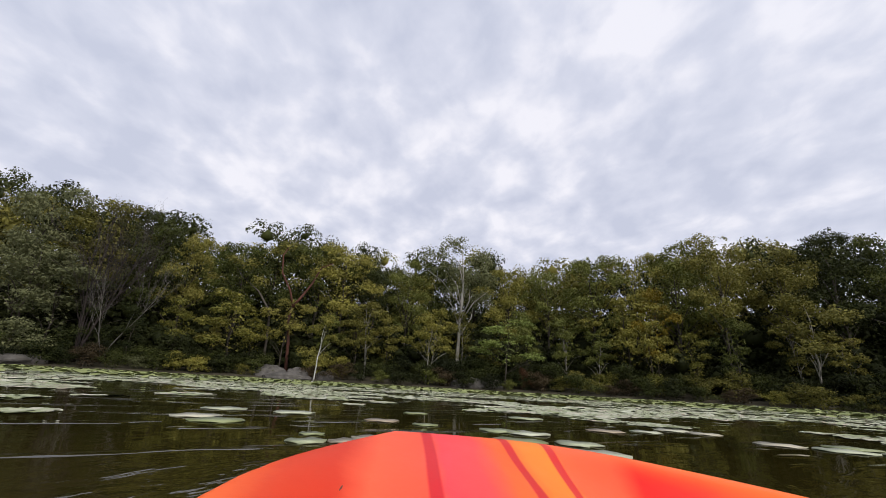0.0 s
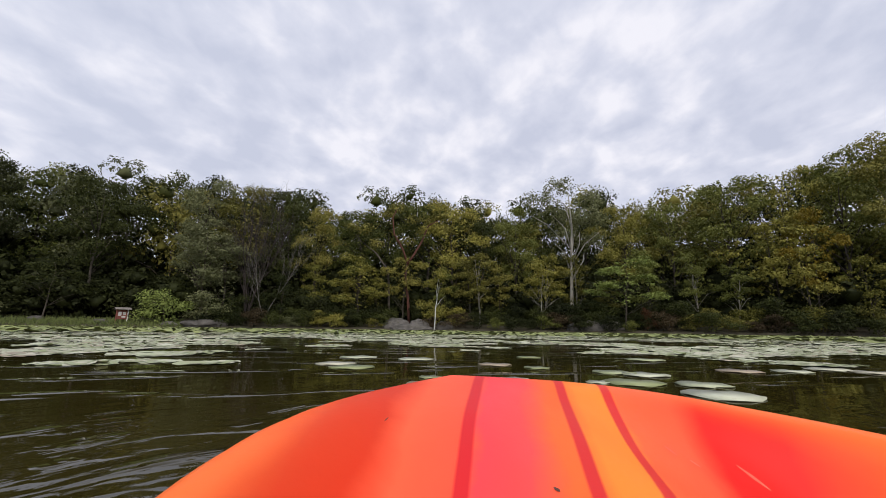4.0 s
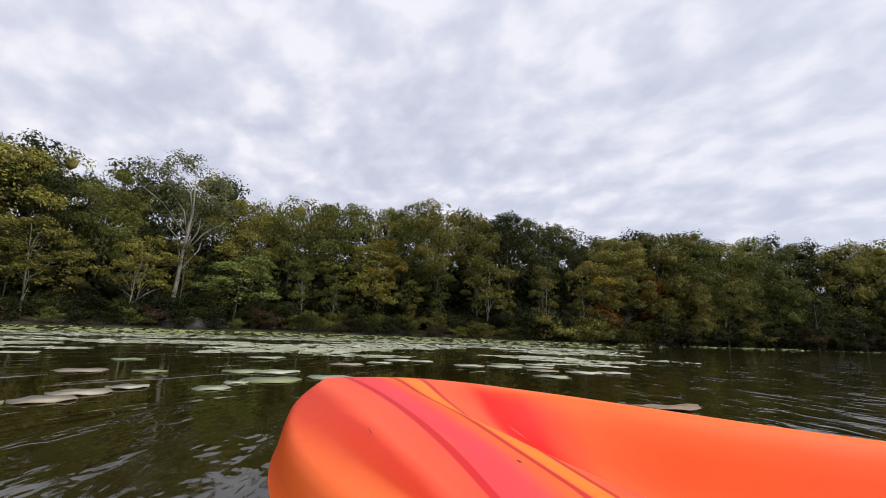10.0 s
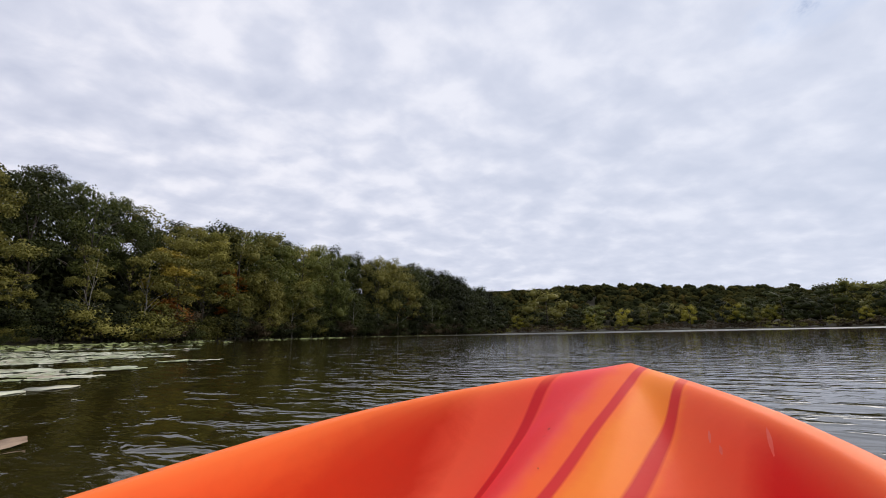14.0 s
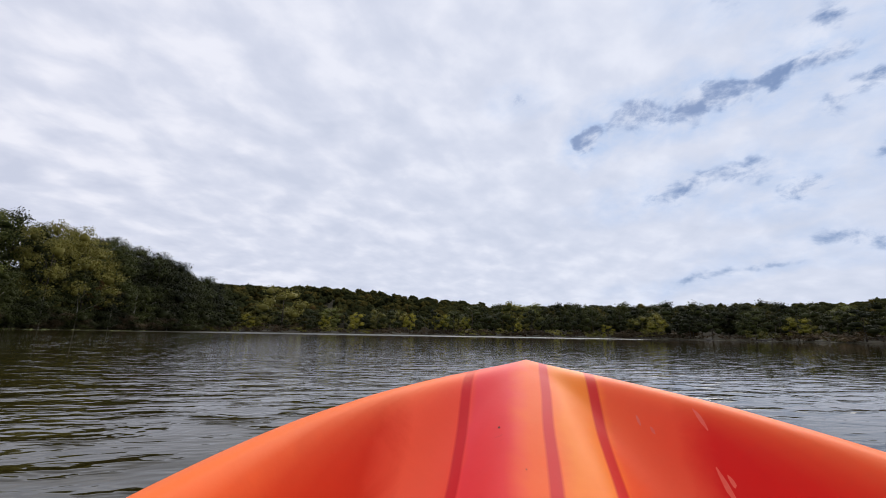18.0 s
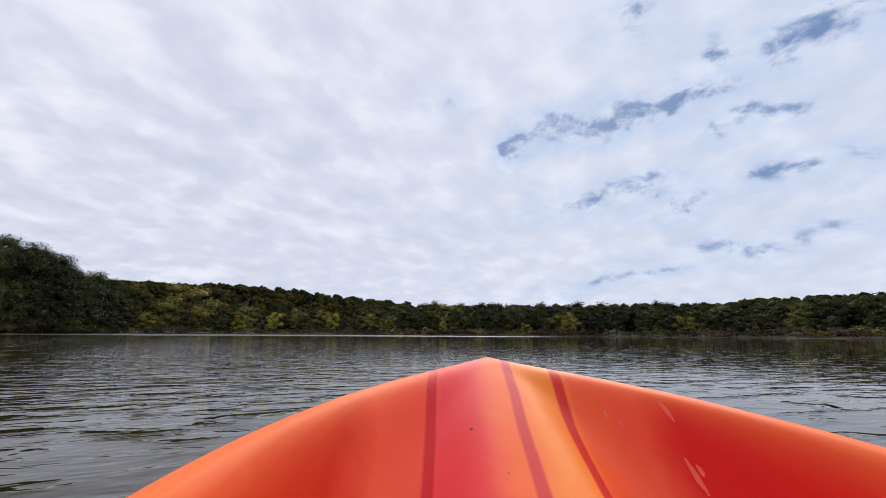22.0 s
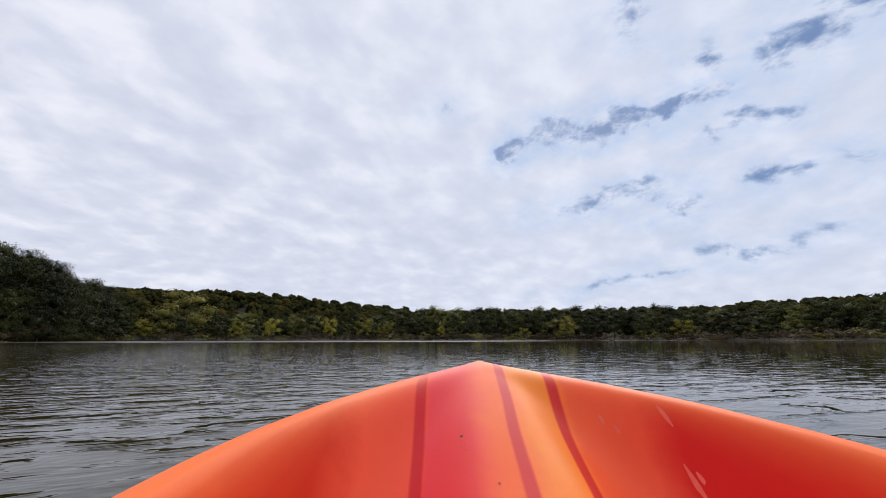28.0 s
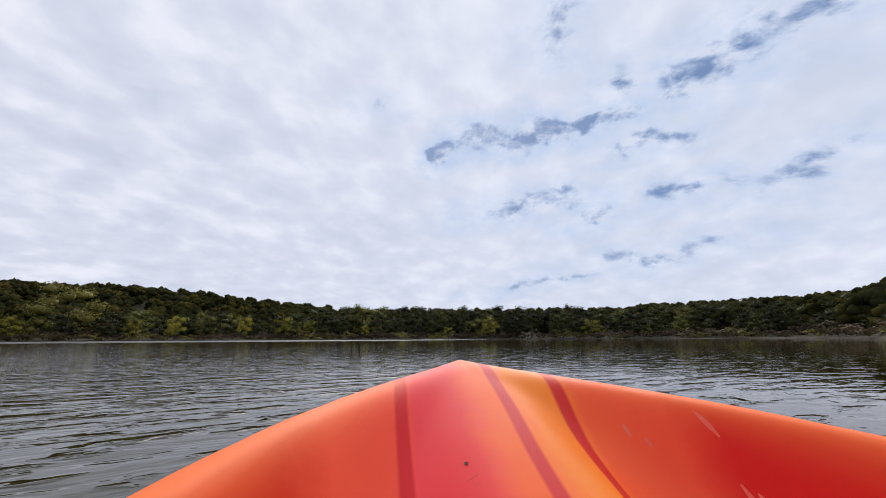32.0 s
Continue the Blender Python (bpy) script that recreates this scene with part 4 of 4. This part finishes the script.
def bare_tree(name, bearing, past, top_deg, bark, label, seed, stems, twigs, tilt, thick):
    """A leafless tree: several stems that fork again and again."""
    g = random.Random(seed)
    r = shore(bearing) + past
    x, y = polar(bearing, r)
    z = rise(bearing, past) - 0.1
    h = r * math.tan(radians(top_deg)) - z
    root = new(name)
    root.matrix_world = pose(x, y, z, 0, 0, bearing)
    main, faces, tw, tfc = [], [], [], []

    def limb(p, d, length, rad, level):
        pts, radii = [p], [rad]
        for i in range(4):
            d = (d + Vector((g.gauss(0, 0.10), g.gauss(0, 0.10), 0.05 + g.gauss(0, 0.06)))).normalized()
            p = p + d * (length / 4)
            pts.append(p)
            radii.append(rad * (1 - 0.17 * (i + 1)))
            if level < 3 and i > 0:
                for _ in range(twigs):
                    e = (d + Vector((g.gauss(0, tilt), g.gauss(0, tilt), g.gauss(0.1, 0.3)))).normalized()
                    limb(p, e, length * g.uniform(0.35, 0.6), rad * 0.42, level + 1)
        if level == 0:
            tube(main, faces, pts, radii, 7)
        else:
            tube(tw, tfc, pts, radii, 4)
    for k in range(stems):
        an = 6.283 * k / stems + g.random()
        limb(Vector((0, 0, 0)), Vector((math.cos(an) * tilt * 0.7, math.sin(an) * tilt * 0.7, 1)).normalized(), h * g.uniform(0.7, 0.95), thick * g.uniform(0.8, 1.1), 0)
    part("trunk", mesh_of("trunk", main, faces, True), bark, root)
    part("bare_crown", mesh_of("bare_crown", tw, tfc, True), bark, root)
    return tagged(root, label, "tree")


bare_tree("bare_tree", 41.5, 4.5, 11.6, M_DARKWOOD, "leafless dark dead tree with many upright stems", 3, 7, 2, 0.26, 0.12)
bare_tree("bare_tree", 39.4, 4.0, 9.0, M_GREYWOOD, "grey leafless dead tree among green ones", 8, 2, 2, 0.3, 0.09)


def forked_tree():
    """The tree with bare red-brown boughs that fork above the canopy."""
    b, past = 21.6, 6.5
    r = shore(b) + past
    x, y = polar(b, r)
    z = rise(b, past) - 0.1
    root = new("forked_tree")
    root.matrix_world = pose(x, y, z, 0, 0, b)
    tv, tf = [], []
    for pts, r0 in (([(0.9, 0, 0), (0.6, 0, 4.2), (0.1, 0, 7.6), (0.3, 0.2, 9.6)], 0.26),
                    ([(0.3, 0.2, 9.5), (1.4, 0, 11.2), (2.6, -0.2, 13.4), (3.6, -0.3, 16.0), (5.2, 0, 17.0)], 0.20),
                    ([(0.4, 0.2, 9.6), (-0.4, 0, 12.0), (-1.9, -0.2, 14.4), (-2.2, 0, 17.2), (-1.6, 0, 18.6)], 0.17)):
        tv, tf = [], []
        tube(tv, tf, [Vector(p) for p in pts], [r0 * (1 - 0.16 * i) for i in range(len(pts))], 7)
        part("bough", mesh_of("bough", tv, tf, True), M_RUST, root, "bare red-brown bough")
    tv, tf = [], []
    tube(tv, tf, [Vector(p) for p in ((-2.2, 0.3, 0), (-2.4, 0.2, 5), (-2.6, 0, 8.4), (-4.6, 0, 11.2), (-7.2, 0, 13.2), (-8.8, 0, 15.2))], [0.22, 0.19, 0.16, 0.12, 0.09, 0.04], 7)
    part("limb", mesh_of("limb", tv, tf, True), M_BARK, root, "long dark side limb")
    g = np.random.default_rng(77)
    cen = [(3.5, 0.8, 17.4), (5.6, 1, 17.8), (-1.4, 1, 19.2), (-3.2, 1, 18.2), (1.0, 2, 17.6), (-6.5, 1, 15.4), (-8.6, 0.6, 15.6), (2.8, 1.6, 15.0), (-4.8, 1.5, 13.0), (0.4, 1.6, 13.6), (6.6, 0.8, 15.6)]
    v, f = leaves(g, cen, [1.7, 1.4, 1.6, 1.5, 1.5, 1.6, 1.2, 1.3, 1.5, 1.5, 1.3], [170] * 11, 0.32, 0.6)
    part("crown", mesh_from_arrays("crown", v, f), L_OLIVE, root)
    tagged(root, "tall olive-leaved tree with bare red-brown forked boughs", "tree")


forked_tree()


# ---- far shore ----
def far_choice(b):
    q = rng.random()
    # mostly dark leaf colours, standing in for shade on the backlit shore
    return (L_DARK if q < 0.45 else L_SHADED) if q < (0.78 if b > -183 else 0.95) else L_GREEN if q < 0.86 else L_OLIVE if q < 0.97 else L_LIME if q < 0.99 else L_GOLD


def far_bank():
    for past, gap_m, rank in ((1.5, 3.4, "brush"), (8, 8.0, "front"), (22, 8.5, "mid")):
        b = -94.5
        while b > -197:
            r = shore(b) + past + rng.uniform(-2, 3)
            b -= math.degrees(gap_m * rng.uniform(0.4, 1.6) / r)
            if rank == "brush":
                stand(rng.choice(THICKET), b, r - 0.8, rng.uniform(2.4, 4.8), 2.4, L_BRUSH if rng.random() < 0.75 else L_OLIVE, "brown waterside brush along the far shore", 1.1, group="brush on the far shore")
                continue
            mat = far_choice(b)
            top = r * math.tan(radians(table(FAR, b)))
            if b > -128:
                top = r * math.tan(radians(rng.uniform(1.7, 3.7)))
            elif rank == "mid":
                top *= rng.uniform(0.84, 1.05)
            else:
                top *= rng.uniform(0.4, 0.85)
            h = max(5, top - rise(b, r - shore(b)))
            stand(rng.choice(DISTANT), b, r, h, 14, mat, WORDS[mat.name] + " broadleaf tree on the far shore", rng.uniform(0.9, 1.5), group="trees on the far shore")


far_bank()
for bearing, past, top, mat, wide, words in ((-100.1, 2.0, 2.35, L_BRIGHT, 1.25, "bright yellow-green bush-like tree on the far shore"), (-104.0, 6.0, 6.1, L_OLIVE, 1.25, "large olive-leaved tree standing over the far shore"),
                                             (-120.8, 4.0, 3.0, L_BRIGHT, 0.9, "yellow-green tree on the far shore"), (-113.5, 3.0, 2.9, L_BRIGHT, 1.1, "yellow-green tree on the far shore"),
                                             (-125.0, 4.0, 3.1, L_BRIGHT, 1.1, "yellow-green tree on the far shore"), (-135.7, 2.0, 1.9, L_BRIGHT, 1.0, "small yellow-green tree at the far water's edge"),
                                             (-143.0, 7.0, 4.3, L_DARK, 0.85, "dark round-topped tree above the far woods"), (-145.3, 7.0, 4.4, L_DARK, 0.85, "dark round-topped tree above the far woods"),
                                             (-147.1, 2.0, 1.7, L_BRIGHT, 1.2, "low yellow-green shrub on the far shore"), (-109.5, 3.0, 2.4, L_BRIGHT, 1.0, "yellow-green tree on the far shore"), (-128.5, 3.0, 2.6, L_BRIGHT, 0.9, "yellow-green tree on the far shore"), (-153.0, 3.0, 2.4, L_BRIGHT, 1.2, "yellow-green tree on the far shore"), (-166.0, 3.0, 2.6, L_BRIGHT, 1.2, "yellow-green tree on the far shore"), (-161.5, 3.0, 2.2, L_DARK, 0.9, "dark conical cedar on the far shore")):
    stand(DISTANT[2] if "conical" in words else DISTANT[0], bearing, shore(bearing) + past, shore(bearing) * math.tan(radians(top)), 14, mat, words, wide)


def hill_woods():
    """Closed woods over the far hill, crown beside crown, as one mass of foliage."""
    g = np.random.default_rng(9)
    cen, siz = [], []
    for _ in range(1900):
        b = -90 - g.random() * 106
        past = 32 + g.random() ** 0.75 * 190
        r = shore(b) + past
        x, y = polar(b, r)
        z = rise(b, past)
        top = r * math.tan(radians(table(FAR, b)))
        h = min(8 + g.random() * 9, max(4.0, top * (0.86 + 0.15 * g.random()) - z))
        wide = 3.0 + 2.6 * g.random()
        n = 9
        for k in range(n):
            up = (k + 0.5) / n
            ring, an = math.sqrt(1 - up * up), k * 2.399 + g.random()
            s = wide * (0.46 + 0.18 * g.random())
            cen.append((x + math.cos(an) * ring * wide * 0.8, y + math.sin(an) * ring * wide * 0.8, z + h - wide * 0.85 * (1.25 - up) - s * 0.3))
            siz.append(s)
        cen.append((x, y, z + h - wide * 1.3))
        siz.append(wide * 0.9)
    v, f = leaves(g, cen, siz, [int(8 + 4.0 * s * s) for s in siz], 0.55, 0.8)
    v2, f2 = hearts(g, cen, [s * 0.84 for s in siz], 0, 0.8)
    v, f = np.concatenate([v, v2]), np.concatenate([f, f2 + len(v)])
    tagged(part("far_woods", mesh_from_arrays("far_woods", v, f), M_WOODS), "distant dark green and olive woods covering the hill", "woods", kind="stuff")


hill_woods()


# ---- lotus pads ----
def pad_shape(g, size, lift=0.0, n=16):
    """One floating pad: a notched, slightly dished and wavy disc with a rim turned up here and there."""
    pts = [(0, 0, 0.004)]
    curl, at = g.uniform(0, 0.03) * (1 if g.random() < 0.15 else 0.1), g.random() * 6.28
    for k in range(n):
        a = 6.28318 * (k + 0.5) / n
        notch = 0.62 if k == 0 and g.random() < 0.5 else 1.0
        q = size * notch * (1 + 0.05 * math.sin(3 * a + at))
        pts.append((q * math.cos(a), q * math.sin(a), 0.005 + 0.2 * lift * size + curl * max(0, math.cos(a - at)) ** 3 + 0.004 * math.sin(5 * a + at)))
    return pts, [(0, 1 + k, 1 + (k + 1) % n) for k in range(n)]


PAD_MESH = []
for i in range(8):
    pv, pf = pad_shape(random.Random(100 + i), 0.26, 0.02 * (i % 3))
    pv = pv + [(x * 0.985, y * 0.985, z - 0.004) for x, y, z in pv]
    k = len(pv) // 2
    pf = pf + [tuple(v + k for v in reversed(f)) for f in pf] + [(1 + j, k + 1 + j, k + 1 + (j + 1) % (k - 1), 1 + (j + 1) % (k - 1)) for j in range(k - 1)]
    PAD_MESH.append(mesh_of("lily_pad", pv, pf, True))
    PAD_MESH[-1].materials.append(M_PAD)


def single_pad(x, y, size, tip=0.0, words="round grey-green lotus pad floating on dark water"):
    ob = new("lily_pad", rng.choice(PAD_MESH))
    k = size / 0.52
    ob.matrix_world = pose(x, y, 0.001 + abs(tip) * 0.004 * size, tip, 0, rng.random() * 360) @ Matrix.Diagonal((k, k, 1, 1))
    return tagged(ob, words, "lily pad", "floating lily pads")


# pads that the boat passes close by
for x, y, size in ((-3.16, 5.08, 0.56), (-2.39, 5.08, 0.54), (-1.35, 4.69, 0.43), (-2.6, 3.85, 0.52), (-2.95, 4.15, 0.5), (-1.66, 3.33, 0.21), (-1.58, 2.97, 0.3), (-1.34, 3.05, 0.3), (-1.22, 3.28, 0.34), (-1.02, 3.45, 0.26), (-0.6, 3.24, 0.26), (-0.42, 3.5, 0.2),
                   (0.03, 4.2, 0.46), (-0.16, 3.58, 0.52), (0.30, 3.62, 0.44), (0.26, 3.11, 0.52), (-0.21, 4.32, 0.45), (-0.9, 4.5, 0.3), (1.01, 4.95, 0.48), (2.31, 5.35, 0.45), (-1.1, 6.1, 0.39), (0.41, 6.3, 0.6), (1.55, 5.17, 0.41), (2.06, 5.6, 0.5),
                   (3.25, 4.55, 0.55), (3.75, 4.4, 0.5), (2.89, 4.25, 0.55), (2.5, 4.5, 0.5), (3.3, 4.05, 0.5), (3.26, 3.3, 0.5), (3.62, 3.15, 0.45), (2.9, 3.6, 0.45), (2.41, 3.05, 0.46)):
    single_pad(x, y, size * 0.85)


def pad_cover(b, r):
    """How thickly pads cover the water there, 0 to 1."""
    edge = shore(b)
    x, y = polar(b, r)
    patch = 0.5 + 0.5 * noise.noise(Vector((x * 0.22, y * 0.22, 3.0))) + 0.35 * noise.noise(Vector((x * 0.7, y * 0.7, 7.0)))
    if b > -66:
        out = (5.5 if b > -25 else 5.9) + 0.9 * noise.noise(Vector((b * 0.09, 0, 0))) + 1.5 * smooth(14, -6, b) * smooth(-26, -6, b)
        if r < out:
            return 0
        thick = 0.40 + 0.15 * smooth(7, 15, r) + 0.34 * smooth(17, 28, r)
        if b < -40:
            thick = (0.52 if r < 22 else 0.40) * smooth(-74, -44, b) + 0.06
        return 1.0 if patch > 1 - thick else 0.0
    if b > -90:
        return 1.0 if edge - 22 < r < edge - 2 and patch > 0.6 else 0.0
    return 0.0


def pad_fields():
    count = 0
    flat, raised = ([], []), ([], [])
    blooms = []
    for i in range(60000):
        b = rng.uniform(74, -90)
        r = math.sqrt(rng.uniform(4.5 ** 2, (shore(b) - 0.5) ** 2 if i > 18000 else 20 ** 2))
        if r > 32 and rng.random() < 0.25:
            continue
        if pad_cover(b, r) <= 0:
            continue
        x, y = polar(b, r)
        size = rng.uniform(0.20, 0.40) if r < 20 else rng.uniform(0.28, 0.52)
        if r < 14 and count < 260:
            single_pad(x, y, size)
            count += 1
            continue
        # towards the bank the leaves stand up out of the water
        stands = rng.random() < smooth(20, 40, r) * 0.85
        verts, faces = raised if stands else flat
        pts, fs = pad_shape(rng, size * 0.5, 0.04 if rng.random() < 0.3 else 0, 16 if r < 18 else 8 if r < 30 else 6)
        sway = 0.16 if stands else 0.012
        tip_x, tip_y = rng.gauss(0, sway), rng.gauss(0, sway)
        o = len(verts)
        up = 0.03 + 0.10 * rng.random() if stands else 0.004
        verts.extend((x + p[0], y + p[1], p[2] + up + max(-0.012 - up * 0.5, p[0] * tip_x + p[1] * tip_y)) for p in pts)
        faces.extend(tuple(o + q for q in f) for f in fs)
        if r > 26 and rng.random() < 0.016:
            blooms.append((x + 0.3, y, rng.uniform(0.05, 0.14)))
    tagged(part("lily_pad_field", mesh_of("lily_pad_field", *flat, True), M_PAD), "carpet of grey-green lotus pads spread toward the bank", "lily pads", kind="stuff")
    tagged(part("raised_lotus_leaves", mesh_of("raised_lotus_leaves", *raised, True), M_RAISED), "yellow-green lotus leaves standing above the water near the bank", "lily pads", kind="stuff")
    # a flat belt of pads along the far shore
    verts, faces = [], []
    for _ in range(5200):
        b = rng.uniform(-94, -184)
        edge = shore(b)
        wide = 26 if b > -128 else 14
        r = edge - 2 - wide * rng.random() ** 1.3
        x, y = polar(b, r)
        if noise.noise(Vector((x * 0.05, y * 0.05, 1.0))) < (-0.25 if b > -128 else 0.05):
            continue
        pts, fs = pad_shape(rng, rng.uniform(0.35, 0.7), 0, 8)
        o = len(verts)
        verts.extend((x + p[0], y + p[1], p[2] + 0.01) for p in pts[::1])
        faces.extend(tuple(o + q for q in f) for f in fs)
    tagged(part("far_pad_belt", mesh_of("far_pad_belt", verts, faces, True), M_PAD), "pale belt of floating pads along the far shore", "lily pads", kind="stuff")
    return blooms


def petal_ring(verts, faces, n, length, tilt, z0):
    for k in range(n):
        a = 6.283 * k / n
        d, s = Vector((math.cos(a), math.sin(a), 0)), Vector((-math.sin(a), math.cos(a), 0))
        up = Vector((0, 0, 1))
        tip = d * length * math.cos(tilt) + up * length * math.sin(tilt) + up * z0
        midp = tip * 0.55 + up * z0 * 0.45
        o = len(verts)
        verts.extend(tuple(p) for p in (up * z0, midp + s * length * 0.25, tip, midp - s * length * 0.25))
        faces.append((o, o + 1, o + 2, o + 3))


def build_blooms(places):
    pv, pf = [], []
    petal_ring(pv, pf, 9, 0.085, 0.5, 0.0)
    petal_ring(pv, pf, 7, 0.07, 1.0, 0.01)
    petals = mesh_of("petals", pv, pf)
    sv, sf = [], []
    tube(sv, sf, [Vector((0, 0, -0.25)), Vector((0, 0, 0.0))], [0.008, 0.006], 5)
    stem = mesh_of("stem", sv, sf)
    root = new("water_lily_flower")
    part("petals", petals, M_BLOOM, root)
    part("stem", stem, L_GREEN, root)
    tagged(root, "open white lotus flower above the floating pads", "flower", "white water flowers")
    for i, (x, y, z) in enumerate(places[:150]):
        m = pose(x, y, z, rng.uniform(-15, 15), 0, rng.random() * 360)
        if i == 0:
            root.matrix_world = m
        else:
            copy_thing(root, m)


build_blooms(pad_fields())


# ---- rocks, grass and notice board on the bank ----
def rock(x, y, z, sx, sy, sz, seed, words, turn=0):
    bm = bmesh.new()
    bmesh.ops.create_icosphere(bm, subdivisions=3, radius=1)
    for v in bm.verts:
        c = v.co.copy()
        q = 1 + 0.30 * noise.noise(c * 1.3 + Vector((seed * 3.7, 0, 0))) + 0.12 * noise.noise(c * 3.5 + Vector((0, seed * 2.1, 0)))
        c = c * q
        c.z = math.floor(c.z * 4 + 0.5) / 4 * 0.6 + c.z * 0.4
        v.co = Vector((c.x * sx, c.y * sy, c.z * sz))
    ob = part("rock", bm, M_ROCK)
    ob.matrix_world = pose(x, y, z, 0, 0, turn)
    return tagged(ob, words, "rock")


def bank_rocks():
    for b, past, size, words in ((20.6, 0.5, (2.9, 1.2, 0.75), "grey limestone ledge at the water's edge"), (19.4, 1.2, (1.6, 1.0, 1.2), "grey weathered boulder on the bank"), (22.6, 2.2, (2.0, 1.2, 1.2), "stacked grey limestone block on the bank"),
                                 (46.2, 1.0, (2.2, 1.2, 0.7), "flat pale rock slab by the water"), (44.6, 1.4, (1.3, 0.9, 0.7), "pale boulder by the water"), (55.5, 3.4, (0.8, 0.5, 0.4), "small pale stone in the grass"),
                                 (60.5, 4.5, (0.7, 0.5, 0.5), "small grey stone in the grass"), (-3.6, 1.8, (1.6, 0.9, 1.0), "grey boulder half hidden by shrubs"), (-5.4, 2.4, (1.8, 1.0, 1.2), "grey boulder half hidden by shrubs"),
                                 (16.0, 1.6, (1.2, 0.8, 0.9), "grey boulder under the birch"), (-1.5, 1.5, (1.1, 0.7, 0.8), "mossy grey boulder on the bank"), (49.4, 1.6, (0.9, 0.6, 0.4), "small pale stone by the water"),
                                 (-158.0, 0.5, (1.6, 0.8, 0.6), "pale rock on the far shore"), (-163.0, 0.5, (1.2, 0.8, 0.5), "pale rock on the far shore")):
        r = shore(b) + past
        x, y = polar(b, r)
        rock(x, y, max(rise(b, past), 0) + size[2] * 0.15, *size, b, words, b)


bank_rocks()


def grass_strip():
    g = np.random.default_rng(4)
    n = 9000
    b = 45 + g.random(n) * 33
    b = np.where(b < 48, 48 + g.random(n) * 30, b)
    verts, faces = [], []
    for q in b:
        past = g.random() * 6.5 + 0.1
        x, y = polar(q, shore(q) + past)
        z = max(rise(q, past), 0.02) - 0.03
        h, an = 0.25 + g.random() * 0.4, g.random() * 6.28
        dx, dy = math.cos(an) * 0.03, math.sin(an) * 0.03
        lx, ly = g.normal() * 0.12, g.normal() * 0.12
        o = len(verts)
        verts.extend([(x - dx, y - dy, z), (x + dx, y + dy, z), (x + lx * 0.4 + dx * 0.7, y + ly * 0.4 + dy * 0.7, z + h * 0.6), (x + lx, y + ly, z + h)])
        faces.extend([(o, o + 1, o + 2), (o, o + 2, o + 3)])
    tagged(part("grass", mesh_of("grass", verts, faces), M_GRASS), "rough green waterside grass on the low bank", "grass", kind="stuff")


grass_strip()


def box(bm, size, centre, turn=0.0):
    m = Matrix.Translation(centre) @ Matrix.Rotation(turn, 4, "Y") @ Matrix.Diagonal((*size, 1))
    bmesh.ops.create_cube(bm, size=1, matrix=m)
    return bm


def boxed(size, centre, bevel=0.01, turn=0.0):
    bm = box(bmesh.new(), size, centre, turn)
    bmesh.ops.bevel(bm, geom=bm.edges[:], offset=bevel, segments=2, affect="EDGES")
    return bm


def notice_board():
    red = rough_material("red_brown_paint", (0.13, 0.035, 0.025), (0.26, 0.08, 0.055), 6.0, 0.7, 0.2, 0.005)
    white = rough_material("weathered_white_paint", (0.5, 0.48, 0.45), (0.78, 0.76, 0.72), 6.0, 0.7, 0.2, 0.005)
    shingle = rough_material("weathered_shingle", (0.10, 0.085, 0.075), (0.27, 0.24, 0.22), 7.0, 0.9, 0.5, 0.01)
    b, past = 53.8, 2.6
    x, y = polar(b, shore(b) + past)
    root = new("notice_board")
    root.matrix_world = pose(x, y, rise(b, past) - 0.05, 0, 0, b + 14) @ Matrix.Diagonal((0.8, 0.8, 0.9, 1))
    for sx in (-0.72, 0.72):
        part("post", boxed((0.14, 0.14, 2.0), (sx, 0, 1.0)), white if sx > 0 else red, root)
    part("panel", boxed((1.3, 0.08, 1.25), (0, 0, 1.25)), red, root, "red-brown painted board")
    for sx, sz, w, h in ((-0.3, 1.35, 0.42, 0.55), (0.28, 1.4, 0.36, 0.42), (0.2, 0.95, 0.5, 0.22)):
        part("notice", boxed((w, 0.012, h), (sx, -0.05, sz), 0.003), white, root, "pale paper notice")
    for sy, an in ((-0.3, 0.42), (0.3, -0.42)):
        bm = bmesh.new()
        m = Matrix.Translation((0, sy, 2.08)) @ Matrix.Rotation(an, 4, "X") @ Matrix.Diagonal((2.1, 0.72, 0.05, 1))
        bmesh.ops.create_cube(bm, size=1, matrix=m)
        bmesh.ops.bevel(bm, geom=bm.edges[:], offset=0.012, segments=1, affect="EDGES")
        part("roof_slope", bm, shingle, root, "weathered grey-brown shingled slope")
    tagged(root, "small roofed red-brown notice board standing on the grassy bank", "notice board")


notice_board()

# a torn brown pad drifting beside the boat
fv, ff = [], []
for i in range(9):
    for j in range(5):
        u, w = i / 8 - 0.5, j / 4 - 0.5
        wide = 0.16 * max(0.08, 1 - (abs(u - 0.06) * 1.9) ** 2)
        fv.append((u * 0.40, w * wide + 0.012 * math.sin(i * 0.9), 0.010 + 0.035 * max(0, u) * (0.6 + w) + 0.004 * math.sin(i * 1.7 + j * 2.1)))
for i in range(8):
    for j in range(4):
        ff.append((i * 5 + j, i * 5 + j + 1, i * 5 + j + 6, i * 5 + j + 5))
dead_leaf = part("dead_leaf", mesh_of("dead_leaf", fv, ff, True), rough_material("dead_leaf_brown", (0.12, 0.07, 0.04), (0.38, 0.27, 0.18), 20, 0.8, 0.4, 0.01))
dead_leaf.matrix_world = pose(1.50, 1.50, 0.0, 0, 0, -40)
tagged(dead_leaf, "curled brown dead lotus leaf floating on the water", "leaf")

for ob in originals:
    for c in list(ob.children):
        bpy.data.objects.remove(c)
    bpy.data.objects.remove(ob)
